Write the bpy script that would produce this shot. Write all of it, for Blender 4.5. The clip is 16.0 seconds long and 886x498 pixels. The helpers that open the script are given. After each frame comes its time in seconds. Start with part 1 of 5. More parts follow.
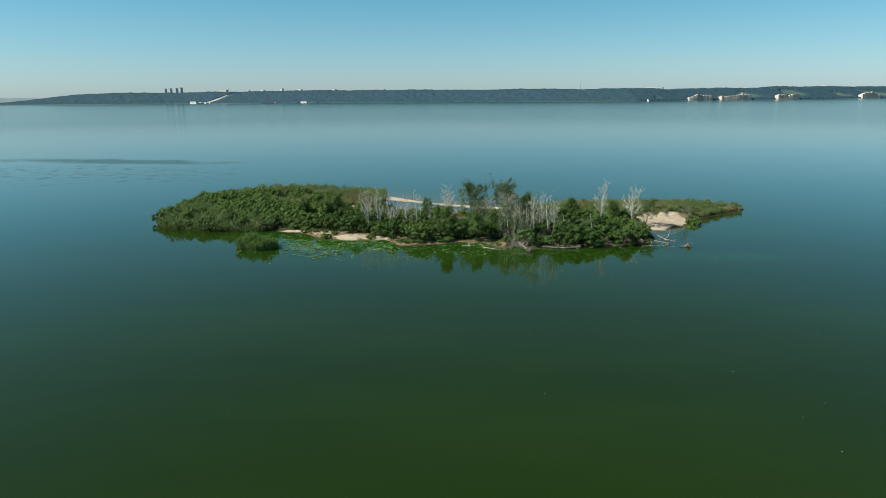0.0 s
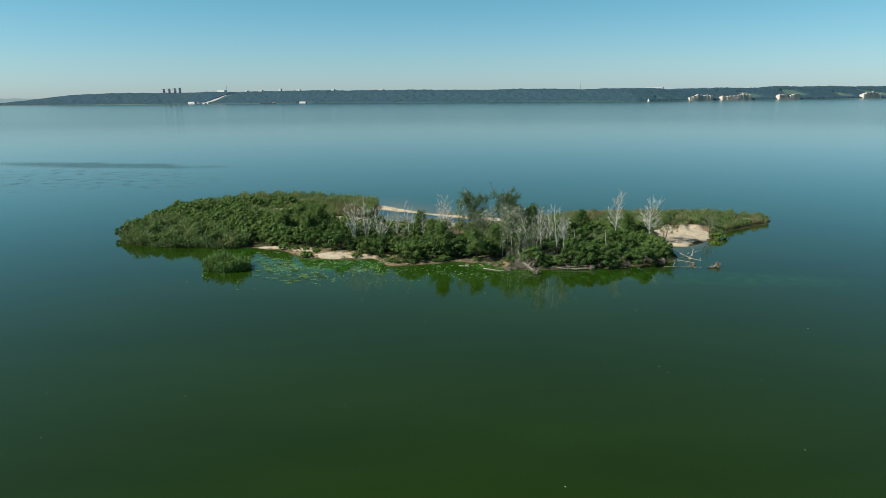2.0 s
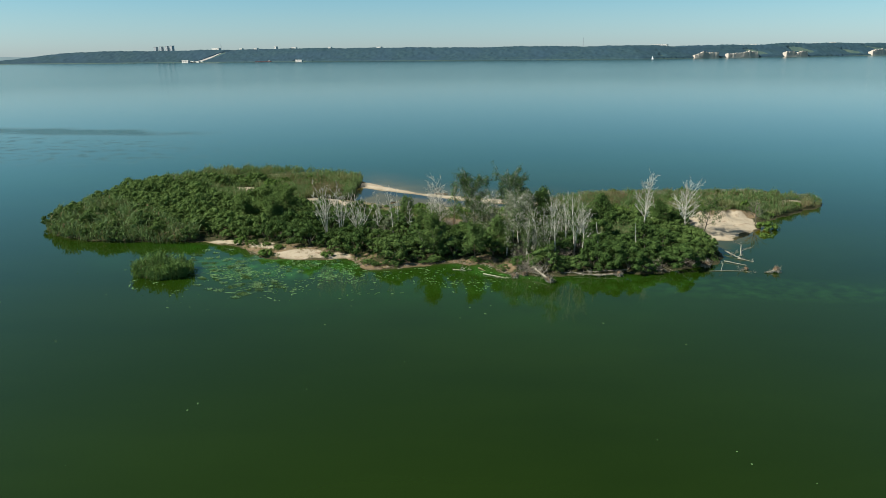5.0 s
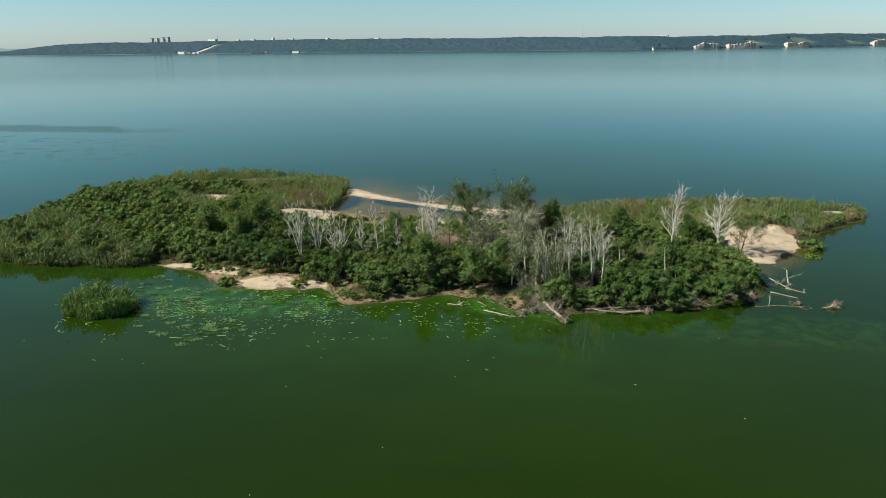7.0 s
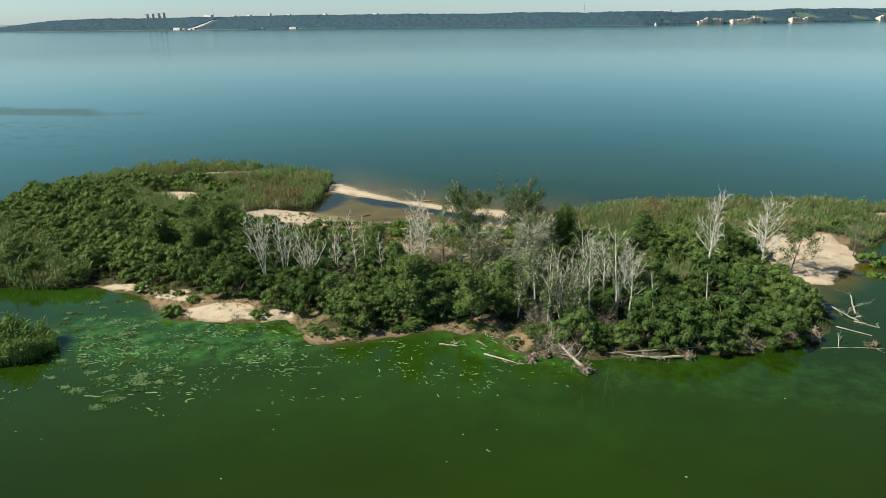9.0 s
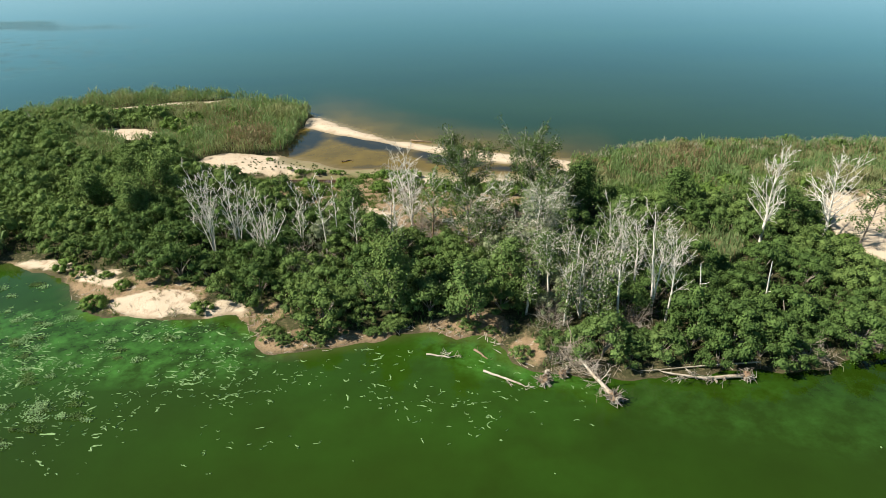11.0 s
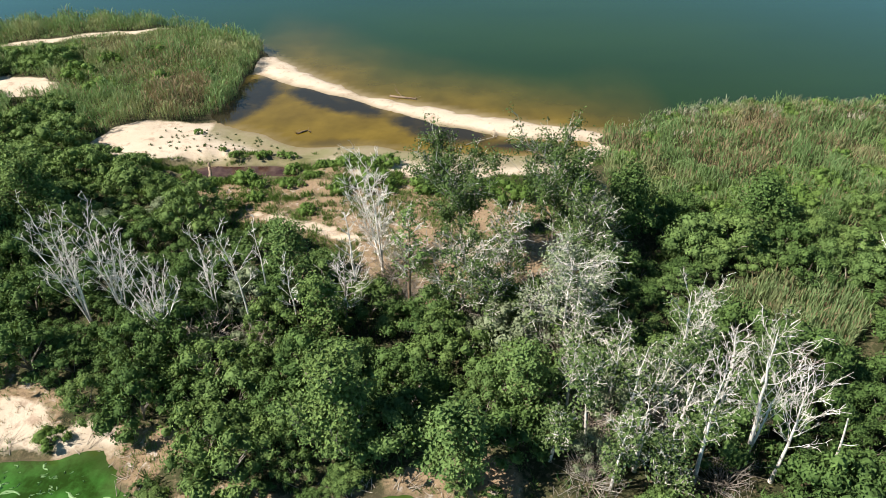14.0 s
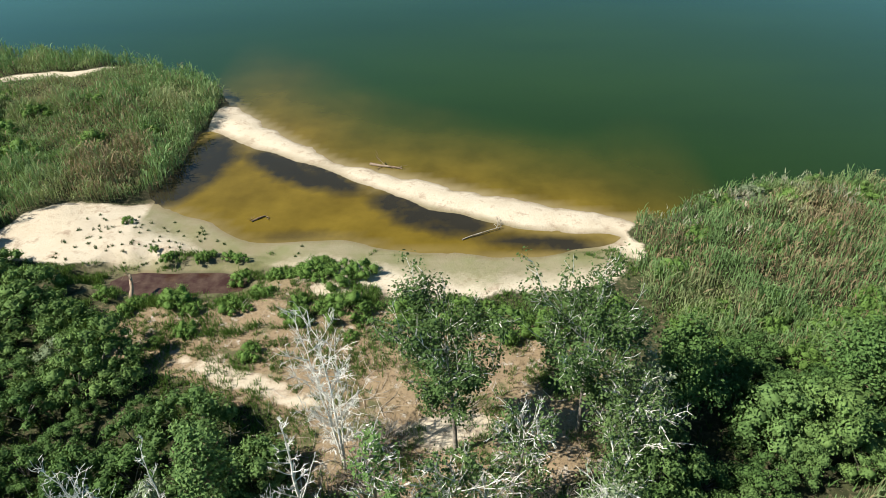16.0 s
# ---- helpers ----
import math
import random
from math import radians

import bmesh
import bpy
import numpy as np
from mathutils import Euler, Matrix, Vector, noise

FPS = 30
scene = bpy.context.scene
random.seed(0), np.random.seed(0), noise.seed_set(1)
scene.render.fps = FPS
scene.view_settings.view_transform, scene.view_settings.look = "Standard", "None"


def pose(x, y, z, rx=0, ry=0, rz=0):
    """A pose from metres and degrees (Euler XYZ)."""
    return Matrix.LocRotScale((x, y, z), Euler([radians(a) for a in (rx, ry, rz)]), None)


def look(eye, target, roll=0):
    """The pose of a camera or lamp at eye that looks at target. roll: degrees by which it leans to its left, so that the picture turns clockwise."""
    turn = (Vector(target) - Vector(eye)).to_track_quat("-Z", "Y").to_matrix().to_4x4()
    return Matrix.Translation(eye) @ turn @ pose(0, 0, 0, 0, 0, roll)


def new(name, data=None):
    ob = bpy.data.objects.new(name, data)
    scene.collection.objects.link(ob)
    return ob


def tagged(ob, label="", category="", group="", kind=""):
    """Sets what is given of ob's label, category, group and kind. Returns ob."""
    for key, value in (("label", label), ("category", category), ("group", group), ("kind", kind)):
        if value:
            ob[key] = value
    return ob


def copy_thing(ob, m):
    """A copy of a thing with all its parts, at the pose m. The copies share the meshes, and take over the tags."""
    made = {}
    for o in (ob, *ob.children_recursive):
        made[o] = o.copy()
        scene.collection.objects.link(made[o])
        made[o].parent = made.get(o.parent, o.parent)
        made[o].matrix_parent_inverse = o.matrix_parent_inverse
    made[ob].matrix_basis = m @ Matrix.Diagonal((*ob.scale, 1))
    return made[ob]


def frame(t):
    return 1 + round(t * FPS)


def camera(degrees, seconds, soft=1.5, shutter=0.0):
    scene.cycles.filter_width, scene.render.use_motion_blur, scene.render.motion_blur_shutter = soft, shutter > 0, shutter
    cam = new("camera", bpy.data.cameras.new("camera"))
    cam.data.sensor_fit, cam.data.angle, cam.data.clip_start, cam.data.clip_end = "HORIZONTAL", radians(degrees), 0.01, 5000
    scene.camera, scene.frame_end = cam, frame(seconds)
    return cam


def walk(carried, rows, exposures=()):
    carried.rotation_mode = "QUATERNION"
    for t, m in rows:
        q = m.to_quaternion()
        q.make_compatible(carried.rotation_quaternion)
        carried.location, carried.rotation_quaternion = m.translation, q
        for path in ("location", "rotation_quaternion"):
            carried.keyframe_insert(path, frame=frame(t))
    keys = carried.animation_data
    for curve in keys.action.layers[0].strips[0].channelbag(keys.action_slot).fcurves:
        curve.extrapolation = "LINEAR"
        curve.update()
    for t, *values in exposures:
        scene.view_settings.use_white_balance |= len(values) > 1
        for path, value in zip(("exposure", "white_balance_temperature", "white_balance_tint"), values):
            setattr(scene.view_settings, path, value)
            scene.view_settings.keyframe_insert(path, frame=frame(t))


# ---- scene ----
cam = camera(67.0, 16.0, 0.65)
METRES, EYE, TILT, LEAN, TURN = 143.0, 32.1, -12.9, 0.45, 0.0
ROWS = [
    (0.0, 0.0, 0.0, 0.0, -0.0, 0.0, -0.0),
    (0.5, 0.0015, 0.0307, 0.0073, -0.01, 0.0, 0.01),
    (1.0, 0.0033, 0.0618, 0.0142, -0.01, 0.01, 0.01),
    (1.5, 0.0049, 0.0922, 0.0212, -0.02, 0.01, 0.04),
    (2.0, 0.0065, 0.1226, 0.028, -0.03, 0.01, 0.04),
    (2.5, 0.0083, 0.153, 0.035, -0.02, -0.12, 0.06),
    (3.0, 0.0101, 0.1837, 0.0419, -0.02, -0.58, 0.07),
    (3.5, 0.012, 0.2138, 0.0487, -0.01, -1.29, 0.1),
    (4.0, 0.014, 0.2442, 0.056, -0.01, -2.11, 0.09),
    (6.5, 0.0217, 0.3953, 0.0919, -0.12, -4.09, 0.22),
    (7.0, 0.0232, 0.4259, 0.0986, -0.15, -4.08, 0.21),
    (7.5, 0.0249, 0.4563, 0.1051, -0.16, -4.04, 0.23),
    (8.0, 0.0267, 0.4868, 0.1121, -0.17, -4.03, 0.25),
    (8.5, 0.0283, 0.5171, 0.1187, -0.2, -4.39, 0.26),
    (9.0, 0.0304, 0.5472, 0.1259, -0.18, -5.97, 0.28),
    (9.5, 0.032, 0.5772, 0.1325, -0.2, -7.8, 0.28),
    (10.0, 0.034, 0.6073, 0.1395, -0.21, -9.67, 0.33),
    (12.5, 0.0429, 0.7567, 0.1763, -0.21, -19.28, 0.36),
    (13.0, 0.0447, 0.7869, 0.1837, -0.21, -21.16, 0.39),
    (13.5, 0.0465, 0.8175, 0.1914, -0.21, -22.34, 0.41),
    (14.0, 0.048, 0.8483, 0.1985, -0.23, -22.74, 0.44),
    (14.5, 0.0498, 0.8791, 0.2062, -0.25, -23.07, 0.48),
    (15.0, 0.0513, 0.9101, 0.2138, -0.28, -23.22, 0.52),
    (15.5, 0.0529, 0.9412, 0.2209, -0.27, -23.22, 0.51),
    (16.0, 0.0546, 0.9721, 0.228, -0.24, -23.19, 0.52),
]
walk(cam, [(t, pose(0, 0, EYE, TILT, LEAN, TURN) @ pose(METRES * x, METRES * y, METRES * z, 90 + pitch, roll, yaw)) for t, x, y, z, yaw, pitch, roll in ROWS],
     [(0.0, 0.29, 6200, 7), (4.0, 0.28, 6200, 7), (7.0, 0.38, 6650, 10), (8.5, 0.44, 6620, 10), (10.0, 0.74, 6800, 11), (12.5, 1.12, 6330, 18), (14.0, 1.12, 6300, 18), (16.0, 1.03, 6100, 10)])

# ---- daylight ----
SUN_EL, SUN_AZ = 44.0, 260.0  # degrees above the horizon, clockwise from +y
world = bpy.data.worlds.new("sky")
scene.world = world
world.use_nodes = True
wn = world.node_tree
sky = wn.nodes.new("ShaderNodeTexSky")
sky.sky_type = "NISHITA"
sky.sun_disc = False
sky.sun_elevation, sky.sun_rotation = radians(SUN_EL), radians(SUN_AZ)
sky.altitude, sky.air_density, sky.dust_density, sky.ozone_density = 100, 1.0, 0.35, 3.0
wn.nodes["Background"].inputs["Strength"].default_value = 0.090
cool = wn.nodes.new("ShaderNodeMix")  # a clear, cyan summer sky
cool.data_type, cool.blend_type = "RGBA", "MULTIPLY"
cool.inputs[0].default_value = 1.0
up = wn.nodes.new("ShaderNodeTexCoord")
up_z = wn.nodes.new("ShaderNodeSeparateXYZ")
wn.links.new(up.outputs["Generated"], up_z.inputs[0])
hue = wn.nodes.new("ShaderNodeValToRGB")
for at, tint in ((0.0, (0.69, 0.85, 1.12, 1)), (0.05, (0.66, 0.87, 0.99, 1)), (0.15, (0.51, 0.91, 0.87, 1)), (0.30, (0.43, 0.71, 0.62, 1)), (0.65, (0.30, 0.41, 0.41, 1)), (0.95, (0.27, 0.36, 0.39, 1))):
    stop = hue.color_ramp.elements.new(at)
    stop.color = tint
for spare in (hue.color_ramp.elements[-1], hue.color_ramp.elements[0]):
    if spare.color[0] in (0.0, 1.0):
        hue.color_ramp.elements.remove(spare)
wn.links.new(up_z.outputs["Z"], hue.inputs[0])
wn.links.new(hue.outputs[0], cool.inputs[7])
wn.links.new(sky.outputs[0], cool.inputs[6])
wn.links.new(cool.outputs[2], wn.nodes["Background"].inputs["Color"])
sun_data = bpy.data.lights.new("sun", "SUN")
sun_data.energy, sun_data.angle, sun_data.color = 5.0, radians(0.53), (1.0, 0.93, 0.80)
sun = new("sun", sun_data)
az, el = radians(SUN_AZ), radians(SUN_EL)
sun.matrix_world = look((200 * math.sin(az) * math.cos(el), 200 * math.cos(az) * math.cos(el), 200 * math.sin(el)), (0, 0, 0))

# ---- materials ----
class Mat:
    """A small builder of node materials."""

    def __init__(self, name, rough=0.7, spec=0.3):
        self.m = bpy.data.materials.new(name)
        self.m.use_nodes = True
        self.t = self.m.node_tree
        self.b = self.t.nodes["Principled BSDF"]
        self.b.inputs["Roughness"].default_value = rough
        self.b.inputs["Specular IOR Level"].default_value = spec

    def node(self, kind, **inputs):
        n = self.t.nodes.new(kind)
        for k, v in inputs.items():
            self.put(n.inputs[k.replace("_", " ")], v)
        return n

    def put(self, socket, v):
        if isinstance(v, bpy.types.NodeSocket):
            self.t.links.new(v, socket)
        elif isinstance(v, tuple) and len(v) == 3 and socket.type == "RGBA":
            socket.default_value = (*v, 1)
        else:
            socket.default_value = v

    def where(self):
        return self.t.nodes.new("ShaderNodeNewGeometry").outputs["Position"]

    def own(self):
        return self.t.nodes.new("ShaderNodeTexCoord").outputs["Object"]

    def noise(self, scale, at=None, detail=4.0, rough=0.55):
        n = self.node("ShaderNodeTexNoise", Scale=scale, Detail=detail, Roughness=rough)
        self.put(n.inputs["Vector"], at if at is not None else self.where())
        return n.outputs["Fac"]

    def ramp(self, fac, lo, hi):
        n = self.node("ShaderNodeMapRange", Value=fac)
        n.inputs["From Min"].default_value, n.inputs["From Max"].default_value = lo, hi
        return n.outputs["Result"]

    def mix(self, fac, a, b, blend="MIX"):
        n = self.t.nodes.new("ShaderNodeMix")
        n.data_type, n.blend_type = "RGBA", blend
        for i, v in ((0, fac), (6, a), (7, b)):
            self.put(n.inputs[i], v)
        return n.outputs[2]

    def maths(self, op, a, b=0.0):
        n = self.t.nodes.new("ShaderNodeMath")
        n.operation = op
        self.put(n.inputs[0], a)
        self.put(n.inputs[1], b)
        return n.outputs[0]

    def layer(self, name):
        n = self.t.nodes.new("ShaderNodeAttribute")
        n.attribute_name = name
        return n.outputs["Fac"]

    def island(self):
        return self.t.nodes.new("ShaderNodeNewGeometry").outputs["Random Per Island"]

    def each(self):
        return self.t.nodes.new("ShaderNodeObjectInfo").outputs["Random"]

    def colour(self, v):
        self.put(self.b.inputs["Base Color"], v)

    def bump(self, h, strength=0.4, distance=0.05):
        n = self.node("ShaderNodeBump", Height=h, Strength=strength, Distance=distance)
        self.t.links.new(n.outputs[0], self.b.inputs["Normal"])


def leaf_material(name, dark, mid, light, thin=0.3, patch=None, scale=0.12):
    """Leaves: each its own tone, each plant its own cast, broad drifts over the island."""
    m = Mat(name, 0.72, 0.08)
    grain = m.ramp(m.noise(7.0, detail=3, rough=0.7), 0.36, 0.64)
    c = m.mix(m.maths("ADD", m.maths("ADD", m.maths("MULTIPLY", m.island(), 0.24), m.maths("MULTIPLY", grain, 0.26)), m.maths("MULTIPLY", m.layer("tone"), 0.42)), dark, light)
    c = m.mix(m.maths("MULTIPLY", m.ramp(m.noise(0.45, detail=3), 0.35, 0.65), 0.32), c, mid)
    if patch:
        c = m.mix(m.ramp(m.noise(scale, detail=5, rough=0.65), 0.51, 0.68), c, patch)
    c = m.mix(m.maths("MULTIPLY", m.each(), 0.22), c, m.mix(0.5, mid, light))
    m.colour(c)
    through_leaf = m.node("ShaderNodeBsdfTranslucent", Color=m.mix(0.5, c, (0.16, 0.22, 0.03)))
    both = m.node("ShaderNodeMixShader", Fac=thin)
    m.t.links.new(m.b.outputs[0], both.inputs[1])
    m.t.links.new(through_leaf.outputs[0], both.inputs[2])
    m.t.links.new(both.outputs[0], m.t.nodes["Material Output"].inputs["Surface"])
    return m.m


LEAF_SHRUB = leaf_material("shrub_leaf", (0.015, 0.035, 0.010), (0.070, 0.138, 0.037), (0.235, 0.345, 0.098), 0.14)
LEAF_WORN = leaf_material("worn_tree_leaf", (0.013, 0.030, 0.008), (0.054, 0.096, 0.031), (0.165, 0.240, 0.082), 0.15)
LEAF_CROWN = leaf_material("dark_crown_leaf", (0.010, 0.024, 0.006), (0.040, 0.076, 0.022), (0.118, 0.185, 0.056), 0.12)
LEAF_GREY = leaf_material("dusty_leaf", (0.062, 0.090, 0.042), (0.150, 0.195, 0.100), (0.340, 0.385, 0.240), 0.18)
LEAF_TREE = leaf_material("tree_leaf", (0.018, 0.044, 0.011), (0.076, 0.148, 0.040), (0.215, 0.325, 0.102), 0.2)
LEAF_DARK = leaf_material("dark_leaf", (0.013, 0.031, 0.009), (0.046, 0.098, 0.027), (0.145, 0.240, 0.064), 0.12)
LEAF_HERB = leaf_material("herb_leaf", (0.042, 0.082, 0.016), (0.108, 0.198, 0.040), (0.205, 0.320, 0.078), 0.25)
REED = leaf_material("reed_blade", (0.080, 0.150, 0.046), (0.172, 0.288, 0.092), (0.345, 0.455, 0.210), 0.3, (0.345, 0.319, 0.165), 0.09)
REED_GREY = leaf_material("grey_reed_blade", (0.078, 0.138, 0.048), (0.178, 0.275, 0.104), (0.360, 0.460, 0.215), 0.26, (0.225, 0.220, 0.115), 0.16)
REED_DEEP = leaf_material("deep_green_reed", (0.052, 0.110, 0.032), (0.140, 0.250, 0.076), (0.300, 0.440, 0.155), 0.28)
PLUME = leaf_material("reed_plume", (0.26, 0.24, 0.16), (0.38, 0.36, 0.25), (0.50, 0.48, 0.36), 0.3)
REED_DRY = leaf_material("dry_reed", (0.20, 0.145, 0.08), (0.29, 0.215, 0.125), (0.38, 0.30, 0.19), 0.25)


def bark_material(name, a, b, c):
    m = Mat(name, 0.85, 0.15)
    own = m.own()
    streak = m.noise(5.0, own, 6, 0.7)
    col = m.mix(m.ramp(streak, 0.35, 0.62), a, b)
    col = m.mix(m.ramp(m.noise(0.8, own, 3), 0.45, 0.7), col, c)
    m.colour(col)
    m.bump(m.noise(22.0, own, 5), 0.6, 0.02)
    return m.m


BARK_WHITE = bark_material("bleached_wood", (0.40, 0.37, 0.31), (0.63, 0.60, 0.53), (0.82, 0.79, 0.72))
BARK_GREY = bark_material("grey_bark", (0.10, 0.085, 0.065), (0.22, 0.19, 0.15), (0.38, 0.36, 0.31))
DRIFTWOOD = bark_material("driftwood", (0.20, 0.165, 0.12), (0.38, 0.33, 0.26), (0.52, 0.48, 0.41))
BARK_BROWN = bark_material("brown_bark", (0.10, 0.065, 0.04), (0.20, 0.14, 0.09), (0.30, 0.23, 0.16))

# island ground: leaf litter and turf, sand, reddish soil, each in its own zone
g = Mat("island_ground", 0.95, 0.1)
pos = g.where()
litter = g.mix(g.ramp(g.noise(0.7, pos, 6, 0.7), 0.35, 0.65), (0.022, 0.026, 0.012), (0.058, 0.062, 0.026))
litter = g.mix(g.ramp(g.noise(3.5, pos, 4, 0.7), 0.5, 0.7), litter, (0.15, 0.12, 0.07))
sandy = g.mix(g.noise(0.5, pos, 5), (0.41, 0.335, 0.235), (0.56, 0.49, 0.375))
sandy = g.mix(g.maths("MULTIPLY", g.ramp(g.noise(4.0, pos, 5, 0.75), 0.54, 0.74), 0.55), sandy, (0.30, 0.23, 0.16))
sandy = g.mix(g.maths("MULTIPLY", g.ramp(g.noise(0.8, pos, 7, 0.75), 0.53, 0.66), 0.7), sandy, (0.24, 0.165, 0.11))
soil = g.mix(g.noise(0.9, pos, 6, 0.7), (0.135, 0.095, 0.055), (0.37, 0.275, 0.165))
soil = g.mix(g.ramp(g.noise(1.6, pos, 7, 0.75), 0.56, 0.64), soil, (0.40, 0.36, 0.30))
soil = g.mix(g.ramp(g.noise(0.45, pos, 6, 0.7), 0.54, 0.64), soil, (0.10, 0.10, 0.045))
soil = g.mix(g.ramp(g.noise(5.0, pos, 5, 0.8), 0.52, 0.66), soil, (0.085, 0.06, 0.04))
edge = g.maths("MULTIPLY", g.maths("SUBTRACT", g.noise(1.1, pos, 6, 0.7), 0.5), 1.1)
col = g.mix(g.ramp(g.maths("ADD", g.layer("soil"), edge), 0.4, 0.6), litter, soil)
col = g.mix(g.ramp(g.maths("ADD", g.layer("sand"), g.maths("MULTIPLY", edge, 0.7)), 0.4, 0.6), col, sandy)
damp = g.maths("ADD", g.layer("damp"), g.maths("MULTIPLY", edge, 0.45))
col = g.mix(g.maths("MULTIPLY", g.ramp(damp, 0.08, 0.5), 0.9), col, g.mix(g.ramp(g.noise(0.35, pos, 5, 0.65), 0.4, 0.62), (0.205, 0.180, 0.105), (0.150, 0.150, 0.062)))
sep = g.node("ShaderNodeSeparateXYZ", Vector=pos)
wet = g.ramp(g.maths("ADD", sep.outputs["Z"], g.maths("MULTIPLY", edge, 0.10)), 0.13, -0.02)
col = g.mix(g.maths("MULTIPLY", wet, 0.8), col, g.mix(g.ramp(g.layer("sand"), 0.1, 0.4), (0.07, 0.06, 0.035), (0.17, 0.13, 0.07)))
g.colour(col)
g.bump(g.noise(3.0, pos, 8, 0.75), 0.7, 0.12)
GROUND = g.m

# lake water: murky body colour under a clear skin
w = Mat("lake_water", 0.035, 0.5)
w.b.inputs["IOR"].default_value = 1.333
pos = w.where()
drift = w.node("ShaderNodeMapping", Vector=pos)
drift.inputs["Scale"].default_value, drift.inputs["Rotation"].default_value = (0.35, 1.0, 1.0), (0, 0, 0.12)
body = w.mix(w.ramp(w.noise(0.03, drift.outputs[0], 6, 0.6), 0.33, 0.67), (0.0104, 0.0248, 0.0012), (0.0160, 0.0352, 0.0021))
swirl = w.noise(0.16, pos, 6, 0.65)
body = w.mix(w.maths("MULTIPLY", w.layer("algae"), w.ramp(swirl, 0.25, 0.75)), body, (0.024, 0.086, 0.007))
body = w.mix(w.maths("MULTIPLY", w.layer("scum"), w.ramp(w.noise(0.45, pos, 7, 0.7), 0.42, 0.68)), body, (0.045, 0.15, 0.022))
body = w.mix(w.layer("shallow"), body, w.mix(w.ramp(w.noise(0.22, pos, 5, 0.6), 0.35, 0.7), (0.092, 0.062, 0.005), (0.146, 0.100, 0.010)))
body = w.mix(w.layer("bed"), body, (0.27, 0.215, 0.115))
# weed beds, and the western reeds' reflection and shade painted as dark water
blotch = w.maths("ADD", w.layer("weed"), w.maths("MULTIPLY", w.maths("SUBTRACT", w.noise(0.4, pos, 5, 0.6), 0.5), 0.9))
body = w.mix(w.maths("MULTIPLY", w.ramp(blotch, 0.2, 0.95), 0.93), body, (0.015, 0.014, 0.011))
body = w.mix(w.layer("mud"), body, w.mix(w.ramp(w.noise(0.7, pos, 5, 0.6), 0.4, 0.62), (0.040, 0.020, 0.015), (0.085, 0.055, 0.038)))
w.colour(body)
ripple = w.maths("ADD", w.noise(1.3, pos, 3, 0.6), w.maths("MULTIPLY", w.noise(0.18, pos, 3), 1.4))
xyz = w.node("ShaderNodeSeparateXYZ", Vector=pos)


def gust(cx, cy, rx, ry, turn):
    """A long patch of wind-ruffled water, 1 in its middle."""
    c, s = math.cos(radians(turn)), math.sin(radians(turn))
    dx, dy = w.maths("SUBTRACT", xyz.outputs["X"], cx), w.maths("SUBTRACT", xyz.outputs["Y"], cy)
    u = w.maths("ADD", w.maths("MULTIPLY", dx, c / rx), w.maths("MULTIPLY", dy, s / rx))
    v = w.maths("ADD", w.maths("MULTIPLY", dx, -s / ry), w.maths("MULTIPLY", dy, c / ry))
    r = w.maths("SQRT", w.maths("ADD", w.maths("MULTIPLY", u, u), w.maths("MULTIPLY", v, v)))
    ragged = w.maths("ADD", r, w.maths("MULTIPLY", w.maths("SUBTRACT", w.noise(0.035, pos, 5, 0.6), 0.5), 1.6))
    return w.ramp(ragged, 1.15, 0.55)


wind = w.maths("MAXIMUM", gust(-170, 350, 78, 15, -13), w.maths("MULTIPLY", gust(-165, 292, 110, 44, -8), w.ramp(w.noise(0.16, pos, 6, 0.7), 0.46, 0.62)))
rb = w.node("ShaderNodeBump", Height=ripple, Distance=0.05)
w.put(rb.inputs["Strength"], w.maths("ADD", w.maths("ADD", 0.10, w.maths("MULTIPLY", w.layer("open"), 0.3)), w.maths("MULTIPLY", wind, 0.9)))
w.put(w.b.inputs["Roughness"], w.maths("ADD", w.maths("ADD", 0.03, w.maths("MULTIPLY", w.layer("open"), 0.11)), w.maths("MULTIPLY", wind, 0.16)))
w.t.links.new(rb.outputs[0], w.b.inputs["Normal"])
WATER = w.m


def plain(name, a, b, rough=0.8, scale=2.0, metal=0.0):
    m = Mat(name, rough, 0.3)
    m.colour(m.mix(m.noise(scale, m.own(), 5, 0.65), a, b))
    m.b.inputs["Metallic"].default_value = metal
    return m.m


ALGAE = plain("algae_mat", (0.07, 0.18, 0.045), (0.23, 0.34, 0.155), 0.7, 1.5)
LIMESTONE = plain("limestone", (0.36, 0.30, 0.25), (0.74, 0.68, 0.60), 0.9, 0.09)
CONCRETE = plain("pale_concrete", (0.40, 0.38, 0.36), (0.52, 0.50, 0.48), 0.9, 0.1)
PLASTER = plain("white_plaster", (0.72, 0.70, 0.66), (0.82, 0.80, 0.77), 0.8, 0.2)
PANEL = plain("grey_panel_wall", (0.46, 0.48, 0.50), (0.56, 0.58, 0.60), 0.9, 0.1)
WINDOW = plain("window_glass", (0.04, 0.05, 0.06), (0.07, 0.08, 0.09), 0.15, 1.0)
ROOF = plain("roof_felt", (0.16, 0.11, 0.10), (0.25, 0.18, 0.16), 0.9, 0.3)
RUST = plain("rusty_hull_paint", (0.22, 0.09, 0.08), (0.32, 0.14, 0.12), 0.8, 0.2)
SAIL = plain("sailcloth", (0.80, 0.80, 0.78), (0.86, 0.86, 0.85), 0.7, 1.0)
HULL = plain("white_hull", (0.70, 0.70, 0.70), (0.78, 0.78, 0.78), 0.35, 1.0)
STEEL = plain("painted_steel", (0.30, 0.30, 0.32), (0.40, 0.40, 0.42), 0.5, 1.0, 0.4)

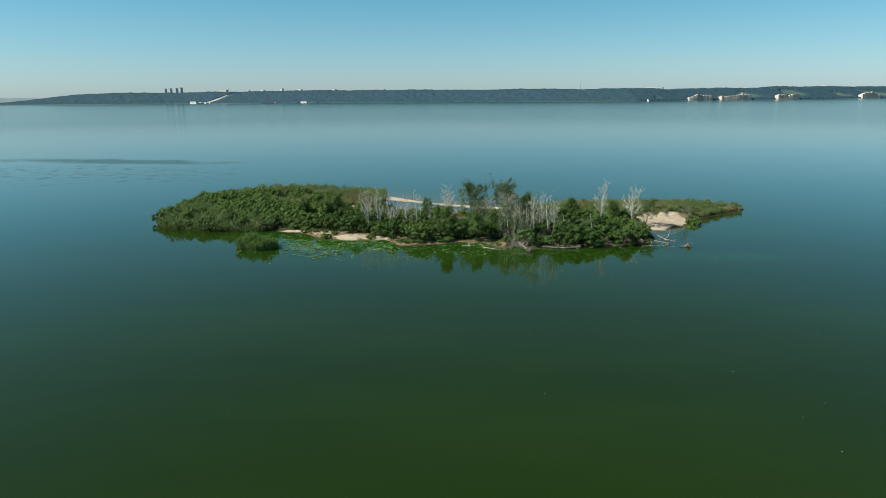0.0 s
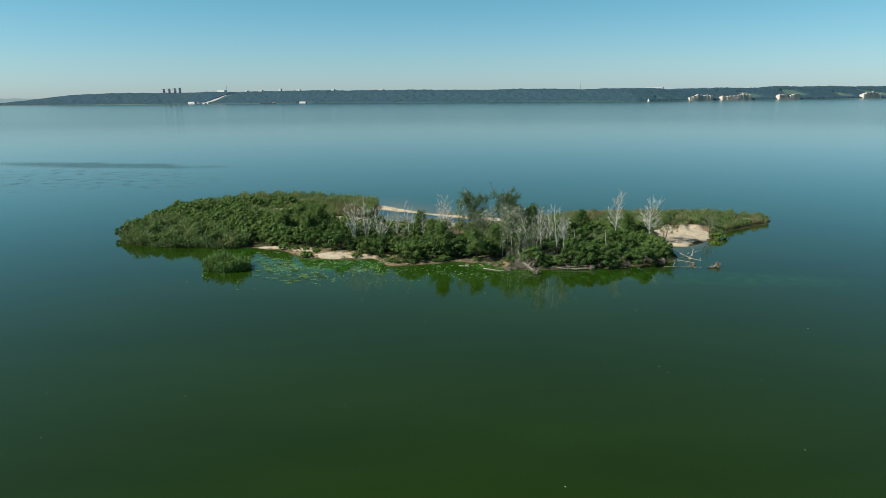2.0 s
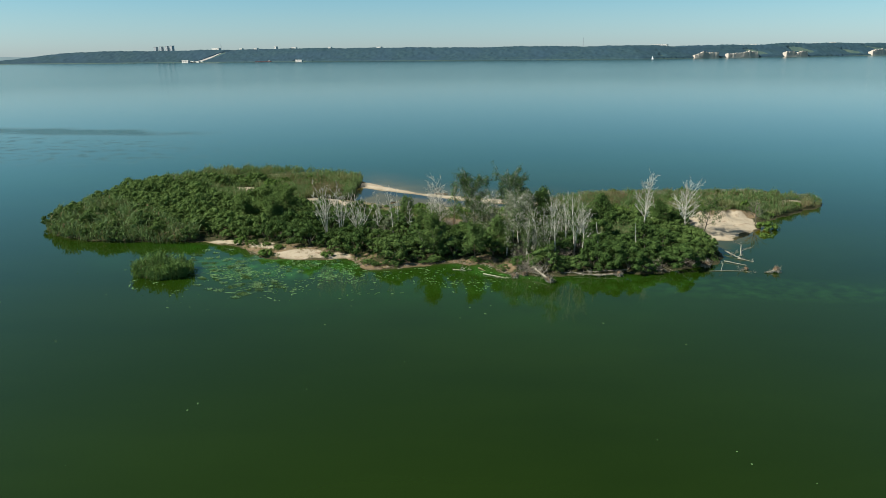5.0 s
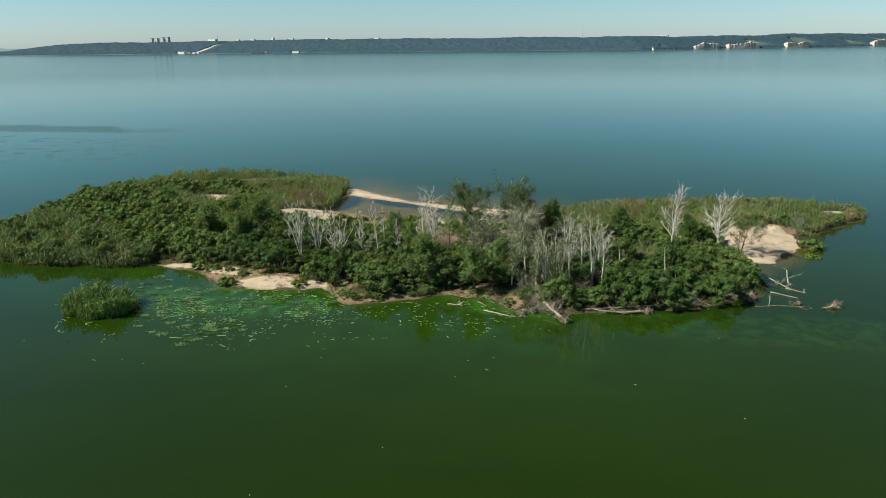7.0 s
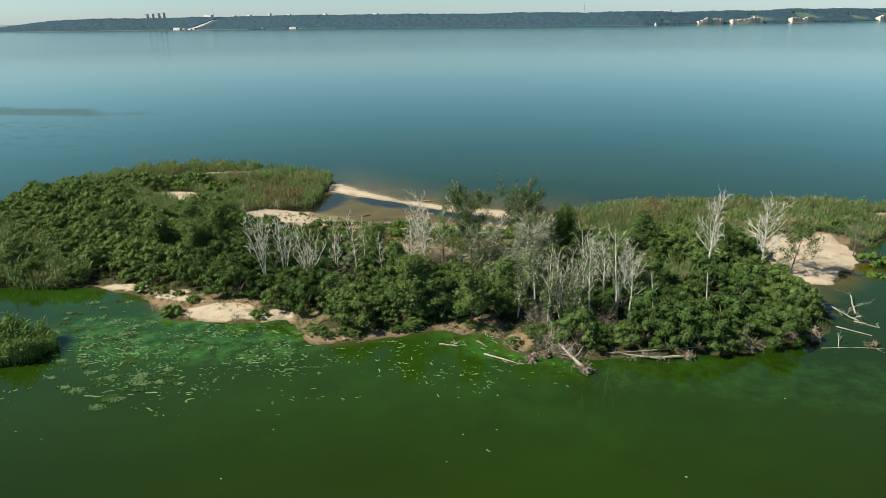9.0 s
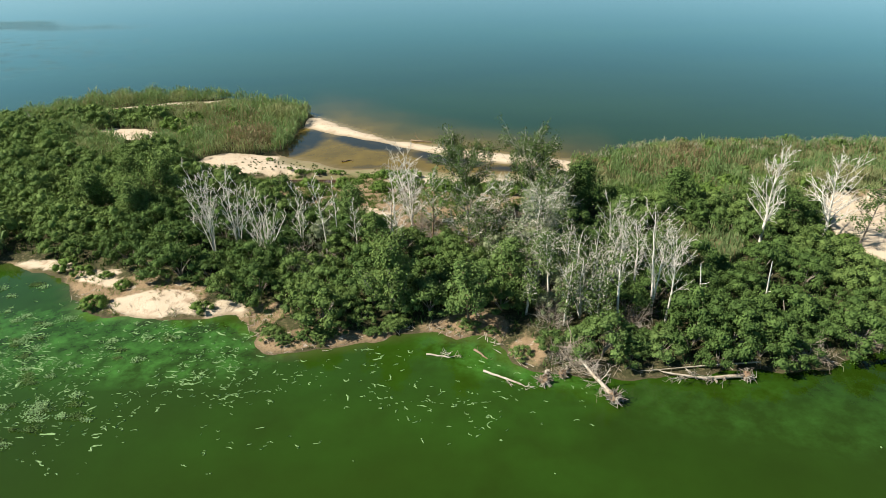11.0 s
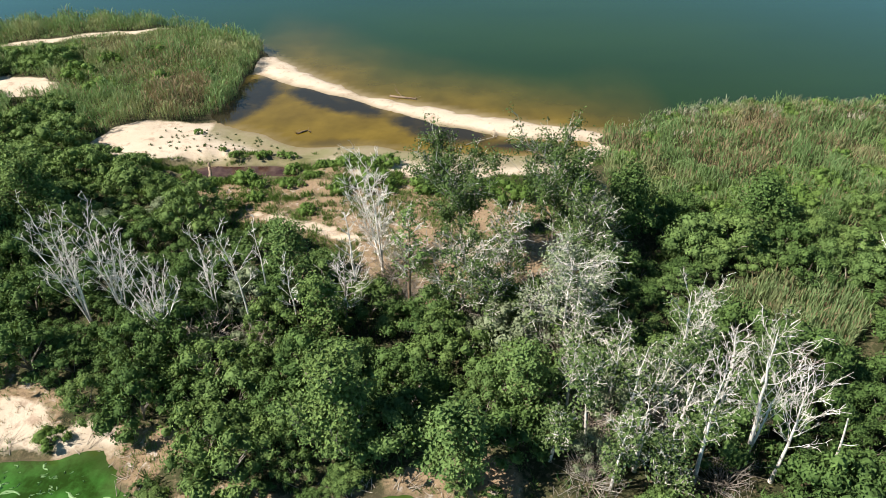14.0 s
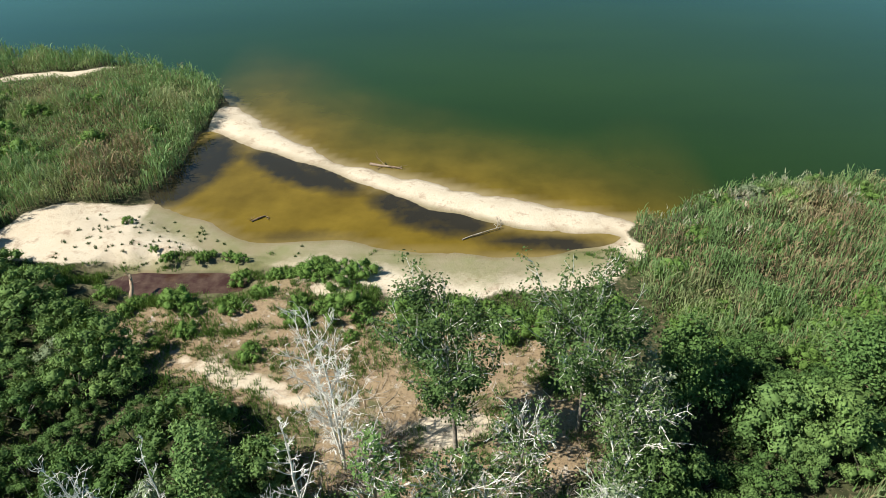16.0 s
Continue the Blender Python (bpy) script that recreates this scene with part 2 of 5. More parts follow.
# blue distance haze is part of these far wood and slope colours
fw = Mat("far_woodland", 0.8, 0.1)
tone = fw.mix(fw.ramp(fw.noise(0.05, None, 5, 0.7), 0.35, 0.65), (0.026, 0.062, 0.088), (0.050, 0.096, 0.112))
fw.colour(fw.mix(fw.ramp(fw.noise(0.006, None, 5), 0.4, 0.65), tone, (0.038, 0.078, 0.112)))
FAR_LEAF_HAZED = fw.m
fg = Mat("far_slope_hazed", 0.95, 0.1)
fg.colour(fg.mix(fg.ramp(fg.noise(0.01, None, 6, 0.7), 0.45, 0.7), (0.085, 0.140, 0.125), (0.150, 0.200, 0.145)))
FAR_SLOPE_HAZED = fg.m
# the ridge's pale blue is distance haze put into its colour
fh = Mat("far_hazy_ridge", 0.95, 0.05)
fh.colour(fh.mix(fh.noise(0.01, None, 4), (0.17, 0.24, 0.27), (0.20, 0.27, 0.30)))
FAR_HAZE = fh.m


# ---- mesh helpers ----
def link(name, verts, faces, material, parent=None, label="", smooth=False, tone=None):
    """One mesh object from arrays."""
    me = bpy.data.meshes.new(name)
    me.from_pydata(verts, [], faces)
    me.materials.append(material)
    if smooth:
        me.polygons.foreach_set("use_smooth", np.ones(len(me.polygons), bool))
    if tone is not None:
        me.attributes.new("tone", "FLOAT", "POINT").data.foreach_set("value", np.asarray(tone, np.float32))
    ob = new(name, me)
    if parent:
        ob.parent = parent
    if label:
        ob["label"] = label
    return ob


def part(name, bm, material, parent, label=""):
    me = bpy.data.meshes.new(name)
    bm.to_mesh(me)
    bm.free()
    me.materials.append(material)
    ob = new(name, me)
    ob.parent = parent
    if label:
        ob["label"] = label
    return ob


def box(bm, x0, x1, y0, y1, z0, z1):
    bmesh.ops.create_cube(bm, size=1, matrix=Matrix.Translation(((x0 + x1) / 2, (y0 + y1) / 2, (z0 + z1) / 2)) @ Matrix.Diagonal((x1 - x0, y1 - y0, z1 - z0, 1)))
    return bm


def joined(pieces):
    """One vertex and one face array out of many."""
    vs, fs, n = [], [], 0
    for v, f in pieces:
        vs.append(v)
        fs.append(f + n)
        n += len(v)
    return np.concatenate(vs), np.concatenate(fs)


def tube(path, radii, sides=5):
    path, radii = np.asarray(path, float), np.asarray(radii, float)
    d = np.gradient(path, axis=0)
    d /= np.linalg.norm(d, axis=1)[:, None] + 1e-9
    ref = np.where(np.abs(d[:, 2:3]) > 0.9, np.array([[1.0, 0, 0]]), np.array([[0, 0, 1.0]]))
    u = np.cross(d, ref)
    u /= np.linalg.norm(u, axis=1)[:, None] + 1e-9
    v = np.cross(d, u)
    a = np.linspace(0, 2 * np.pi, sides, endpoint=False)
    ring = u[:, None] * np.cos(a)[None, :, None] + v[:, None] * np.sin(a)[None, :, None]
    verts = (path[:, None] + ring * radii[:, None, None]).reshape(-1, 3)
    k = len(path)
    i, j = np.meshgrid(np.arange(k - 1), np.arange(sides), indexing="ij")
    n = (j + 1) % sides
    faces = np.stack([i * sides + j, i * sides + n, (i + 1) * sides + n, (i + 1) * sides + j], -1).reshape(-1, 4)
    return verts, faces


def leaves(rng, at, out, length, width, loose=0.55):
    """Pointed leaf quads at the places given, lying roughly across the directions out."""
    n = len(at)
    nrm = out + rng.normal(0, loose, (n, 3))
    nrm /= np.linalg.norm(nrm, axis=1)[:, None] + 1e-9
    t = np.cross(nrm, rng.normal(0, 1, (n, 3)))
    t /= np.linalg.norm(t, axis=1)[:, None] + 1e-9
    s = np.cross(nrm, t)
    size = rng.uniform(0.7, 1.3, (n, 1))
    a, b = t * length * size / 2, s * width * size / 2
    verts = np.stack([at - a, at + b - a * 0.1 + nrm * width * 0.15, at + a, at - b - a * 0.1 + nrm * width * 0.15], 1).reshape(-1, 3)
    return verts, np.arange(4 * n).reshape(-1, 4)


def closed_curve(points, steps=5):
    p = np.array(points, float)
    a, b, c, d = np.roll(p, 1, 0), p, np.roll(p, -1, 0), np.roll(p, -2, 0)
    out = []
    for t in np.linspace(0, 1, steps, endpoint=False):
        out.append(0.5 * (2 * b + (c - a) * t + (2 * a - 5 * b + 4 * c - d) * t * t + (3 * b - a - 3 * c + d) * t ** 3))
    return np.stack(out, 1).reshape(-1, 2)


def inside_by(x, y, poly):
    """Distance to the outline, positive inside."""
    x, y = np.asarray(x, float), np.asarray(y, float)
    best = np.full(x.shape, 1e9)
    odd = np.zeros(x.shape, bool)
    for (ax, ay), (bx, by) in zip(poly, np.roll(poly, -1, 0)):
        ex, ey = bx - ax, by - ay
        t = np.clip(((x - ax) * ex + (y - ay) * ey) / (ex * ex + ey * ey + 1e-12), 0, 1)
        best = np.minimum(best, (x - ax - t * ex) ** 2 + (y - ay - t * ey) ** 2)
        if ay != by:
            odd ^= ((ay > y) != (by > y)) & (x < (bx - ax) * (y - ay) / (by - ay) + ax)
    return np.where(odd, 1, -1) * np.sqrt(best)


def wavy(x, y, scale, seed=0.0):
    """Cheap smooth noise about 0, within about 1."""
    s = 0
    for k, (a, b) in enumerate(((1.0, 0.63), (-0.57, 1.21), (1.83, -0.92), (0.4, 2.3))):
        s = s + np.sin((a * x + b * y) / scale * 2.1 + seed * 3.7 + k * 1.9 + 0.8 * np.sin((b * x - a * y) / scale * 1.3 + k)) / (1 + 0.4 * k)
    return s / 2.2


def blob(x, y, cx, cy, rx, ry, turn=0.0):
    """1 in the middle of an ellipse, 0.5 on its rim, 0 well outside."""
    c, s = math.cos(radians(turn)), math.sin(radians(turn))
    u, v = (x - cx) * c + (y - cy) * s, -(x - cx) * s + (y - cy) * c
    r = np.sqrt((u / rx) ** 2 + (v / ry) ** 2)
    return np.clip(0.5 + (1 - r) * min(rx, ry) / 1.6, 0, 1)


# ---- plan of the island ----
FRONT = [(-76, 176), (-72, 168.5), (-62, 162.5), (-50, 162), (-42, 161), (-33.5, 157.6), (-29.7, 153), (-27, 150.4), (-17.3, 149.6), (-13.4, 149.9), (-11.2, 147), (-8.5, 143.8), (-3, 144.8),
         (1, 146.2), (4.2, 147), (6.1, 145.6), (9.4, 145.1), (11, 142), (14, 140.4), (20, 139.9), (29, 140.6), (36.4, 141.2), (44.7, 145), (48.3, 150.4), (49.5, 158.4)]
BACK = [(53.5, 158.6), (58, 162.4), (62.0, 166.2), (64, 170), (71.6, 176), (78, 180.8), (85.2, 187), (82, 190.5), (78, 194), (70, 197), (54, 197), (38, 197.5), (31, 194.3), (25, 191.6), (16.6, 194.1), (11, 196.4), (4, 199.7),
        (-3, 202.8), (-8, 207.4), (-14.8, 214.6), (-18.5, 219), (-21.5, 223), (-27, 228), (-41, 234), (-53, 234.5), (-64, 230), (-72, 221), (-76, 212), (-77.5, 198), (-77.5, 186)]
POND = [(22.7, 188.8), (18, 189.9), (13.3, 191), (7.4, 193.5), (3.2, 196.5), (-2.5, 200.3), (-7.5, 203.6), (-12.2, 206.6), (-15.9, 208.9), (-18.6, 210.5), (-19, 206), (-19.6, 201), (-20.2, 197.0), (-16.2, 194.0),
        (-12.3, 191.6), (-8.8, 189), (-1.2, 189.2), (3.7, 187.6), (10.6, 186.7), (16, 186.6)]
ISLAND = closed_curve(FRONT + BACK)
POOL = closed_curve(POND)
SANDS = [(-5.0, 172.4, 6.0, 0.8, -26), (8, 168.6, 3.0, 1.2, 0), (-21.6, 151.7, 4.2, 2.0, -9), (-29.5, 157.4, 2.8, 0.9, -35), (-26.8, 155.6, 1.5, 0.8, 0), (-14.6, 150.8, 2.0, 1.1, 0), (-18.6, 150.9, 1.6, 0.8, 0), (-20.5, 190, 9, 4.8, 0), (-22.4, 192.3, 5.6, 3.0, 8), (23.3, 190.7, 1.5, 1.6, 0), (22.6, 187.6, 1.5, 2.6, 0), (-1.0, 181.8, 3.0, 0.9, -20), (-27.5, 190.2, 4, 3.4, 20), (9.0, 183.8, 12.0, 3.3, 0), (-2, 186.2, 5.0, 1.6, -8),
         (-46.5, 205.5, 5.6, 2.6, -28), (-43, 226.2, 6.0, 1.4, 14), (-37.5, 228.4, 2.2, 0.8, 20), (-53, 222.6, 6, 1.2, 18), (35.5, 193.3, 1.4, 0.9, 0), (41.7, 168.4, 2.2, 1.2, -10), (77, 186, 4, 1.6, 30), (-36.5, 160.0, 4.5, 0.9, -14)]
SOILS = [(51.5, 164, 3.0, 4.5, 0), (58, 173.0, 6, 1.2, 5), (-23.5, 153.2, 6.6, 3.0, -12), (-30, 157, 4, 1.5, -35), (6.5, 169.0, 8.5, 3.8, 0), (-5.5, 172.6, 8.0, 1.5, -26), (0.5, 170.6, 3.5, 2.6, 0), (-8.0, 174.4, 9.0, 2.3, -19), (9.0, 167.6, 8.5, 4.6, 0), (3.6, 165.0, 5.5, 3.6, 0), (5.0, 175.2, 12.5, 4.0, 0), (-9.0, 178.6, 7.5, 1.7, -6), (-4.0, 182.4, 6.0, 1.6, 0), (7.5, 147.0, 3.6, 2.0, 0), (-5, 145.8, 7.0, 1.5, 3), (12.6, 143.8, 1.3, 2.0, 0), (-12, 149.2, 2.8, 2.4, 0), (19, 170.5, 3.5, 2, 0),
         (-5.5, 179.5, 5, 0.9, 10), (-14.5, 178, 3, 1.2, 0)]


EAST_SAND = np.array([(48.6, 153.5), (48.2, 159.5), (48.2, 164), (48.8, 168), (50.6, 172), (54.0, 174.2), (57, 172.6), (59.6, 173.8), (62.6, 172.6), (63.2, 170), (61, 166), (57.5, 162.6), (53, 159), (50.6, 154)])


def ragged(x, y):
    return x + 0.9 * wavy(x, y, 4.2, 3) + 0.35 * wavy(x, y, 1.5, 8), y + 0.6 * wavy(x, y, 3.4, 9) + 0.3 * wavy(x, y, 1.3, 2)


def sandiness(x, y):
    s = np.zeros(np.shape(x))
    px, py = ragged(x, y)
    for e in SANDS:
        s = np.maximum(s, blob(px, py, *e))
    s = np.maximum(s, np.clip(0.5 + (inside_by(px, py, EAST_SAND) + 0.5 * wavy(x, y, 1.6, 6)) / 1.4, 0, 1))
    spit = np.clip(0.5 + (6.5 + inside_by(x, y, POOL)) / 2, 0, 1) * (y > 187.5) * (x > -18.5) * (x < 22.8)
    return np.maximum(s, spit)


def soiliness(x, y):
    s = np.zeros(np.shape(x))
    px, py = ragged(x, y)
    for e in SOILS:
        s = np.maximum(s, blob(px, py, *e))
    return s


def dampness(x, y):
    """Wet margin between the pond and the dry sand south of it."""
    south = np.clip((207 - 0.47 * (x + 19) - y) / 2, 0, 1)
    rim = np.clip(1 + inside_by(x, y, POOL) / (5.0 + 1.2 * wavy(x, y, 4.0, 5)), 0, 1) * south * (x > -19) * (x < 24)
    return np.maximum.reduce([rim * 0.95, 0.9 * blob(x, y, -9.0, 189.2, 5.2, 2.3, -14), 0.55 * blob(x, y, -13.2, 183.6, 8.0, 2.9, -3)])


def ground_z(x, y):
    x, y = np.asarray(x, float), np.asarray(y, float)
    d = inside_by(x, y, ISLAND) + 0.55 * wavy(x, y, 5.0) + 0.38 * wavy(x, y, 1.9, 2) + 0.16 * wavy(x, y, 1.1, 6)
    z = np.where(d > 0, 0.95 * (1 - np.exp(-np.maximum(d, 0) / 4.2)), np.maximum(0.22 * d, -1.6))
    p = inside_by(x, y, POOL) + 0.3 * wavy(x, y, 3.0, 1)
    z = np.minimum(z, np.clip(-0.14 * p, -0.5, 3))
    red = np.clip(blob(x, y, -13.2, 183.6, 5.6, 1.4, -3) + 0.14 * wavy(x, y, 2.2, 7) * (blob(x, y, -13.2, 183.6, 7, 2.6, -3) > 0), 0, 1)
    z = np.where(red > 0.02, np.minimum(z, 0.32 - 0.75 * red), z)
    z = z - np.maximum(z - 0.10, 0) * np.clip(blob(x, y, -10.5, 189.6, 5.5, 2.2, -20) * 1.4, 0, 1)
    scarp = np.clip((y - 172.6 - 0.9 * wavy(x, y, 3.0, 4) - 0.4 * wavy(x, y, 1.1, 7)) / 0.7, 0, 1) * np.clip((x - 50) / 3, 0, 1) * np.clip((66 - x) / 3, 0, 1) * np.clip((186 - y) / 8, 0, 1)
    z = z + 1.1 * scarp + (0.05 + 0.14 * wavy(x, y, 1.7, 3) + 0.16 * wavy(x, y, 3.6, 1)) * np.clip(blob(x, y, 56, 168, 6, 5, 20) * 1.3 - 0.2, 0, 1) + 0.06 * wavy(x, y, 2.2, 5) * (d > 0.6) * (z > 0.05)
    return z


xs, ys = np.arange(-86, 94.01, 0.7), np.arange(133, 241.01, 0.7)
gx, gy = np.meshgrid(xs, ys)
gz = ground_z(gx, gy)
ny, nx = gx.shape
ii, jj = np.meshgrid(np.arange(ny - 1), np.arange(nx - 1), indexing="ij")
quad = np.stack([ii * nx + jj, ii * nx + jj + 1, (ii + 1) * nx + jj + 1, (ii + 1) * nx + jj], -1).reshape(-1, 4)
ground = link("ground", np.stack([gx, gy, gz], -1).reshape(-1, 3), quad, GROUND, smooth=True)
for key, fn in (("sand", sandiness), ("soil", soiliness), ("damp", dampness)):
    ground.data.attributes.new(key, "FLOAT", "POINT").data.foreach_set("value", fn(gx, gy).ravel().astype(np.float32))
tagged(ground, "low sandy island ground with leaf litter and reddish soil", "ground", kind="structure")

# ---- the lake, one sheet to the horizon, finer round the island ----
def spread(a, b, step, far):
    mid = np.arange(a, b + 0.01, step)
    out = np.cumsum(step * 1.3 ** np.arange(1, 60))
    out = out[out < far]
    return np.concatenate([(a - out)[::-1], mid, b + out])


wx, wy = np.meshgrid(spread(-90, 95, 1.1, 4400), spread(115, 240, 1.1, 4300))
keep_row, keep_col = np.abs(wy[:, 0]) < 4800, np.abs(wx[0]) < 4500
wx, wy = wx[keep_row][:, keep_col], wy[keep_row][:, keep_col]
ny, nx = wx.shape
ii, jj = np.meshgrid(np.arange(ny - 1), np.arange(nx - 1), indexing="ij")
quad = np.stack([ii * nx + jj, ii * nx + jj + 1, (ii + 1) * nx + jj + 1, (ii + 1) * nx + jj], -1).reshape(-1, 4)
water = link("water", np.stack([wx, wy, wx * 0], -1).reshape(-1, 3), quad, WATER, smooth=True)
tagged(water, "still green algae-rich lake reflecting the pale sky", "water", kind="structure")
di, dp = -inside_by(wx, wy, ISLAND), inside_by(wx, wy, POOL)
near = np.clip(1 - di / 30, 0, 1)
front = np.clip((172 - wy) / 14, 0, 1)
along = np.clip((wx + 75) / 35, 0, 1)
layers = {
    "algae": near ** 1.6 * front * along * np.clip((44 - wx) / 20, 0.12, 1) * (0.65 + 0.35 * wavy(wx, wy, 14)),
    "scum": np.clip(np.maximum(blob(wx, wy, -24, 146, 16, 5.5, -8), blob(wx, wy, 10, 142.5, 7, 2.6, -25)) * 0.9 + 0.26 * blob(wx, wy, 44, 134, 28, 4.5, -8), 0, 1),
    "shallow": np.clip(1 - (di + 1.2 * wavy(wx, wy, 7)) / 17, 0, 1) ** 1.5 * (wy > 186) * np.clip((wx + 22) / 10, 0, 1) * np.clip((34 - wx) / 12, 0, 1)
    + 0.8 * (dp > -1.5) * (dp < 30) + 0.6 * np.clip(1 - di / 3.5, 0, 1) * (wx > 48) * (wx < 63) * (wy > 153) * (wy < 172),
    "bed": 0.8 * np.clip(1 - di / 1.4, 0, 1) ** 1.5 * (wy > 186) * (wx > -20) * (wx < 26) * (dp < -1) + np.clip(1 - np.abs(dp) / 1.1, 0, 1) * 0.35 + 0.10 * np.clip(1 - di / 1.0, 0, 1) * (wy < 186) * (wx < 12),
    # first ellipse paints the reeds' dark reflection and shade; the others are weed beds
    "weed": 1.15 * np.maximum.reduce([blob(wx, wy, -17.6, 202, 3.4, 7.5, -14), blob(wx, wy, -6.6, 201.4, 7.5, 2.4, -34), blob(wx, wy, 6.4, 193.3, 6.2, 2.7, -31), blob(wx, wy, 16.2, 188.3, 5.5, 1.1, -9), 0.7 * blob(wx, wy, -5, 190.2, 3, 0.7, 0)]),
    "mud": (blob(wx, wy, -13.2, 183.6, 7.5, 3.0, -3) > 0.02) * 1.0,
    "open": np.clip((np.hypot(wx - 5, wy - 170) - 130) / 700, 0, 1),
}
for key, v in layers.items():
    water.data.attributes.new(key, "FLOAT", "POINT").data.foreach_set("value", np.clip(v, 0, 1).ravel().astype(np.float32))

# ---- the far bank ----
def shore_y(x):
    return np.interp(x, [-3000, -2700, -1490, 0, 900, 1255, 1800, 2700, 3000], [3930, 3900, 3850, 3450, 3150, 3300, 3500, 3850, 3900])


def crest_z(x):
    return np.interp(x, [-2650, -2480, -2270, -2080, -1830, -1540, -700, 0, 800, 1240, 1610, 1920, 2700], [2, 18, 45, 52, 54, 55, 58, 56, 52, 50, 52, 58, 56])


def bank_z(x, y):
    s = np.clip((y - shore_y(x)) / 260, 0, 1)
    return crest_z(x) * (s * s * (3 - 2 * s)) * (1 + 0.06 * wavy(x, y, 170)) + 1.0 * (s > 0)


bx, bs = np.meshgrid(np.arange(-2950, 2951, 25.0), np.concatenate([[-12], np.arange(0, 461, 20.0)]))
by = shore_y(bx) + bs
bz = np.where(bs < 0, -2.0, bank_z(bx, by))
ny, nx = bx.shape
ii, jj = np.meshgrid(np.arange(ny - 1), np.arange(nx - 1), indexing="ij")
quad = np.stack([ii * nx + jj, ii * nx + jj + 1, (ii + 1) * nx + jj + 1, (ii + 1) * nx + jj], -1).reshape(-1, 4)
far_bank = link("far_bank", np.stack([bx, by, bz], -1).reshape(-1, 3), quad, FAR_SLOPE_HAZED, smooth=True)
tagged(far_bank, "long wooded slope of the far bank across the lake", "hillside", kind="structure")

# a lower ridge beyond the western end of the bank, paler from painted haze
rx = np.arange(-3500, -2040, 20.0)
rc = np.interp(rx, [-3500, -2900, -2500, -2250, -2040], [44, 40, 36, 24, 2]) * (1 + 0.05 * wavy(rx, rx * 0, 60, 2))
rv = np.concatenate([np.column_stack([rx, rx * 0 + 4280, rx * 0 - 2]), np.column_stack([rx, rx * 0 + 4340, rc]), np.column_stack([rx, rx * 0 + 4440, rc * 0.4 - 2])])
k = np.arange(len(rx) - 1)
rf = np.concatenate([np.stack([k + a * len(rx), k + 1 + a * len(rx), k + 1 + (a + 1) * len(rx), k + (a + 1) * len(rx)], -1) for a in (0, 1)])
tagged(link("far_ridge", rv, rf, FAR_HAZE, smooth=True), "low ridge beyond the lake, pale blue haze in its colour", "hillside", kind="structure")

rng = np.random.default_rng(5)
cliffs = [(1170, 1312, 33), (1352, 1536, 37), (1690, 1832, 33), (2245, 2385, 40)]
tx, ts = np.meshgrid(np.arange(-2660, 2900, 6.5), np.concatenate([[-1, 0], np.arange(8, 330, 11.0)]))
tx, ts = tx + rng.uniform(-2.2, 2.2, tx.shape), ts + rng.uniform(-3, 3, ts.shape) * (ts > 0)
ty = shore_y(tx) + 5 + ts
open_ground = (wavy(tx, ty, 120, 3) > 0.42) & (tx > 1010) & (ts > 60)
for a, b, h in cliffs:
    open_ground |= (tx > a) & (tx < b) & (ts < 34)
open_ground |= np.abs(tx + 1332 - ts * 0.62) < 20
open_ground |= (np.abs(tx + 1389) < 40) & (ts < 30) | (np.abs(tx + 739) < 36) & (ts < 30) | (np.abs(tx + 1335) < 50) & (ts < 26)
tz = bank_z(tx, ty) + np.where(ts > 0, 6.5 + rng.uniform(-1.5, 1.5, tx.shape) + 1.8 * wavy(tx, ty, 38, 5) + 1.2 * wavy(tx, ty, 15, 2), -6)
tz = np.where(open_ground, bank_z(tx, ty) - 4, tz)
ny, nx = tx.shape
ii, jj = np.meshgrid(np.arange(ny - 1), np.arange(nx - 1), indexing="ij")
quad = np.stack([ii * nx + jj, ii * nx + jj + 1, (ii + 1) * nx + jj + 1, (ii + 1) * nx + jj], -1).reshape(-1, 4)
woods = link("far_woodland", np.stack([tx, ty, tz], -1).reshape(-1, 3), quad, FAR_LEAF_HAZED, smooth=True)
tagged(woods, "dense woodland covering the far bank, blue haze in its colour", "woodland", kind="stuff")

for a, b, h in cliffs:
    cu, cv = np.meshgrid(np.linspace(0, 1, 80), np.linspace(0, 1, 7))
    cx = a + (b - a) * cu
    crown = np.clip(np.sin(cu * np.pi) * 6, 0, 1) * np.clip(0.70 + 0.20 * wavy(cx, cx * 0, 40, a) + 0.10 * wavy(cx, cx * 0, 8, a + 2) + 0.06 * wavy(cx, cx * 0, 3, a), 0.2, 1.05)
    cz = -1 + cv * (h + 1) * crown
    cy = shore_y(cx) + 3 + cv * 7 + 0.7 * wavy(cx, cz, 15, 1) + 0.35 * wavy(cx, cz * 0.4, 5, 4)
    ny, nx = cu.shape
    ii, jj = np.meshgrid(np.arange(ny - 1), np.arange(nx - 1), indexing="ij")
    quad = np.stack([ii * nx + jj, ii * nx + jj + 1, (ii + 1) * nx + jj + 1, (ii + 1) * nx + jj], -1).reshape(-1, 4)
    back = np.stack([cx[-1], cy[-1] + 40, cz[-1] - 6], -1)
    v = np.concatenate([np.stack([cx, cy, cz], -1).reshape(-1, 3), back])
    top = np.arange(nx - 1)
    quad = np.concatenate([quad, np.stack([(ny - 1) * nx + top, (ny - 1) * nx + top + 1, ny * nx + top + 1, ny * nx + top], -1)])
    tagged(link("cliff", v, quad, LIMESTONE), "pale eroded limestone cliff at the far waterline", "cliff", "far limestone cliffs", "structure")


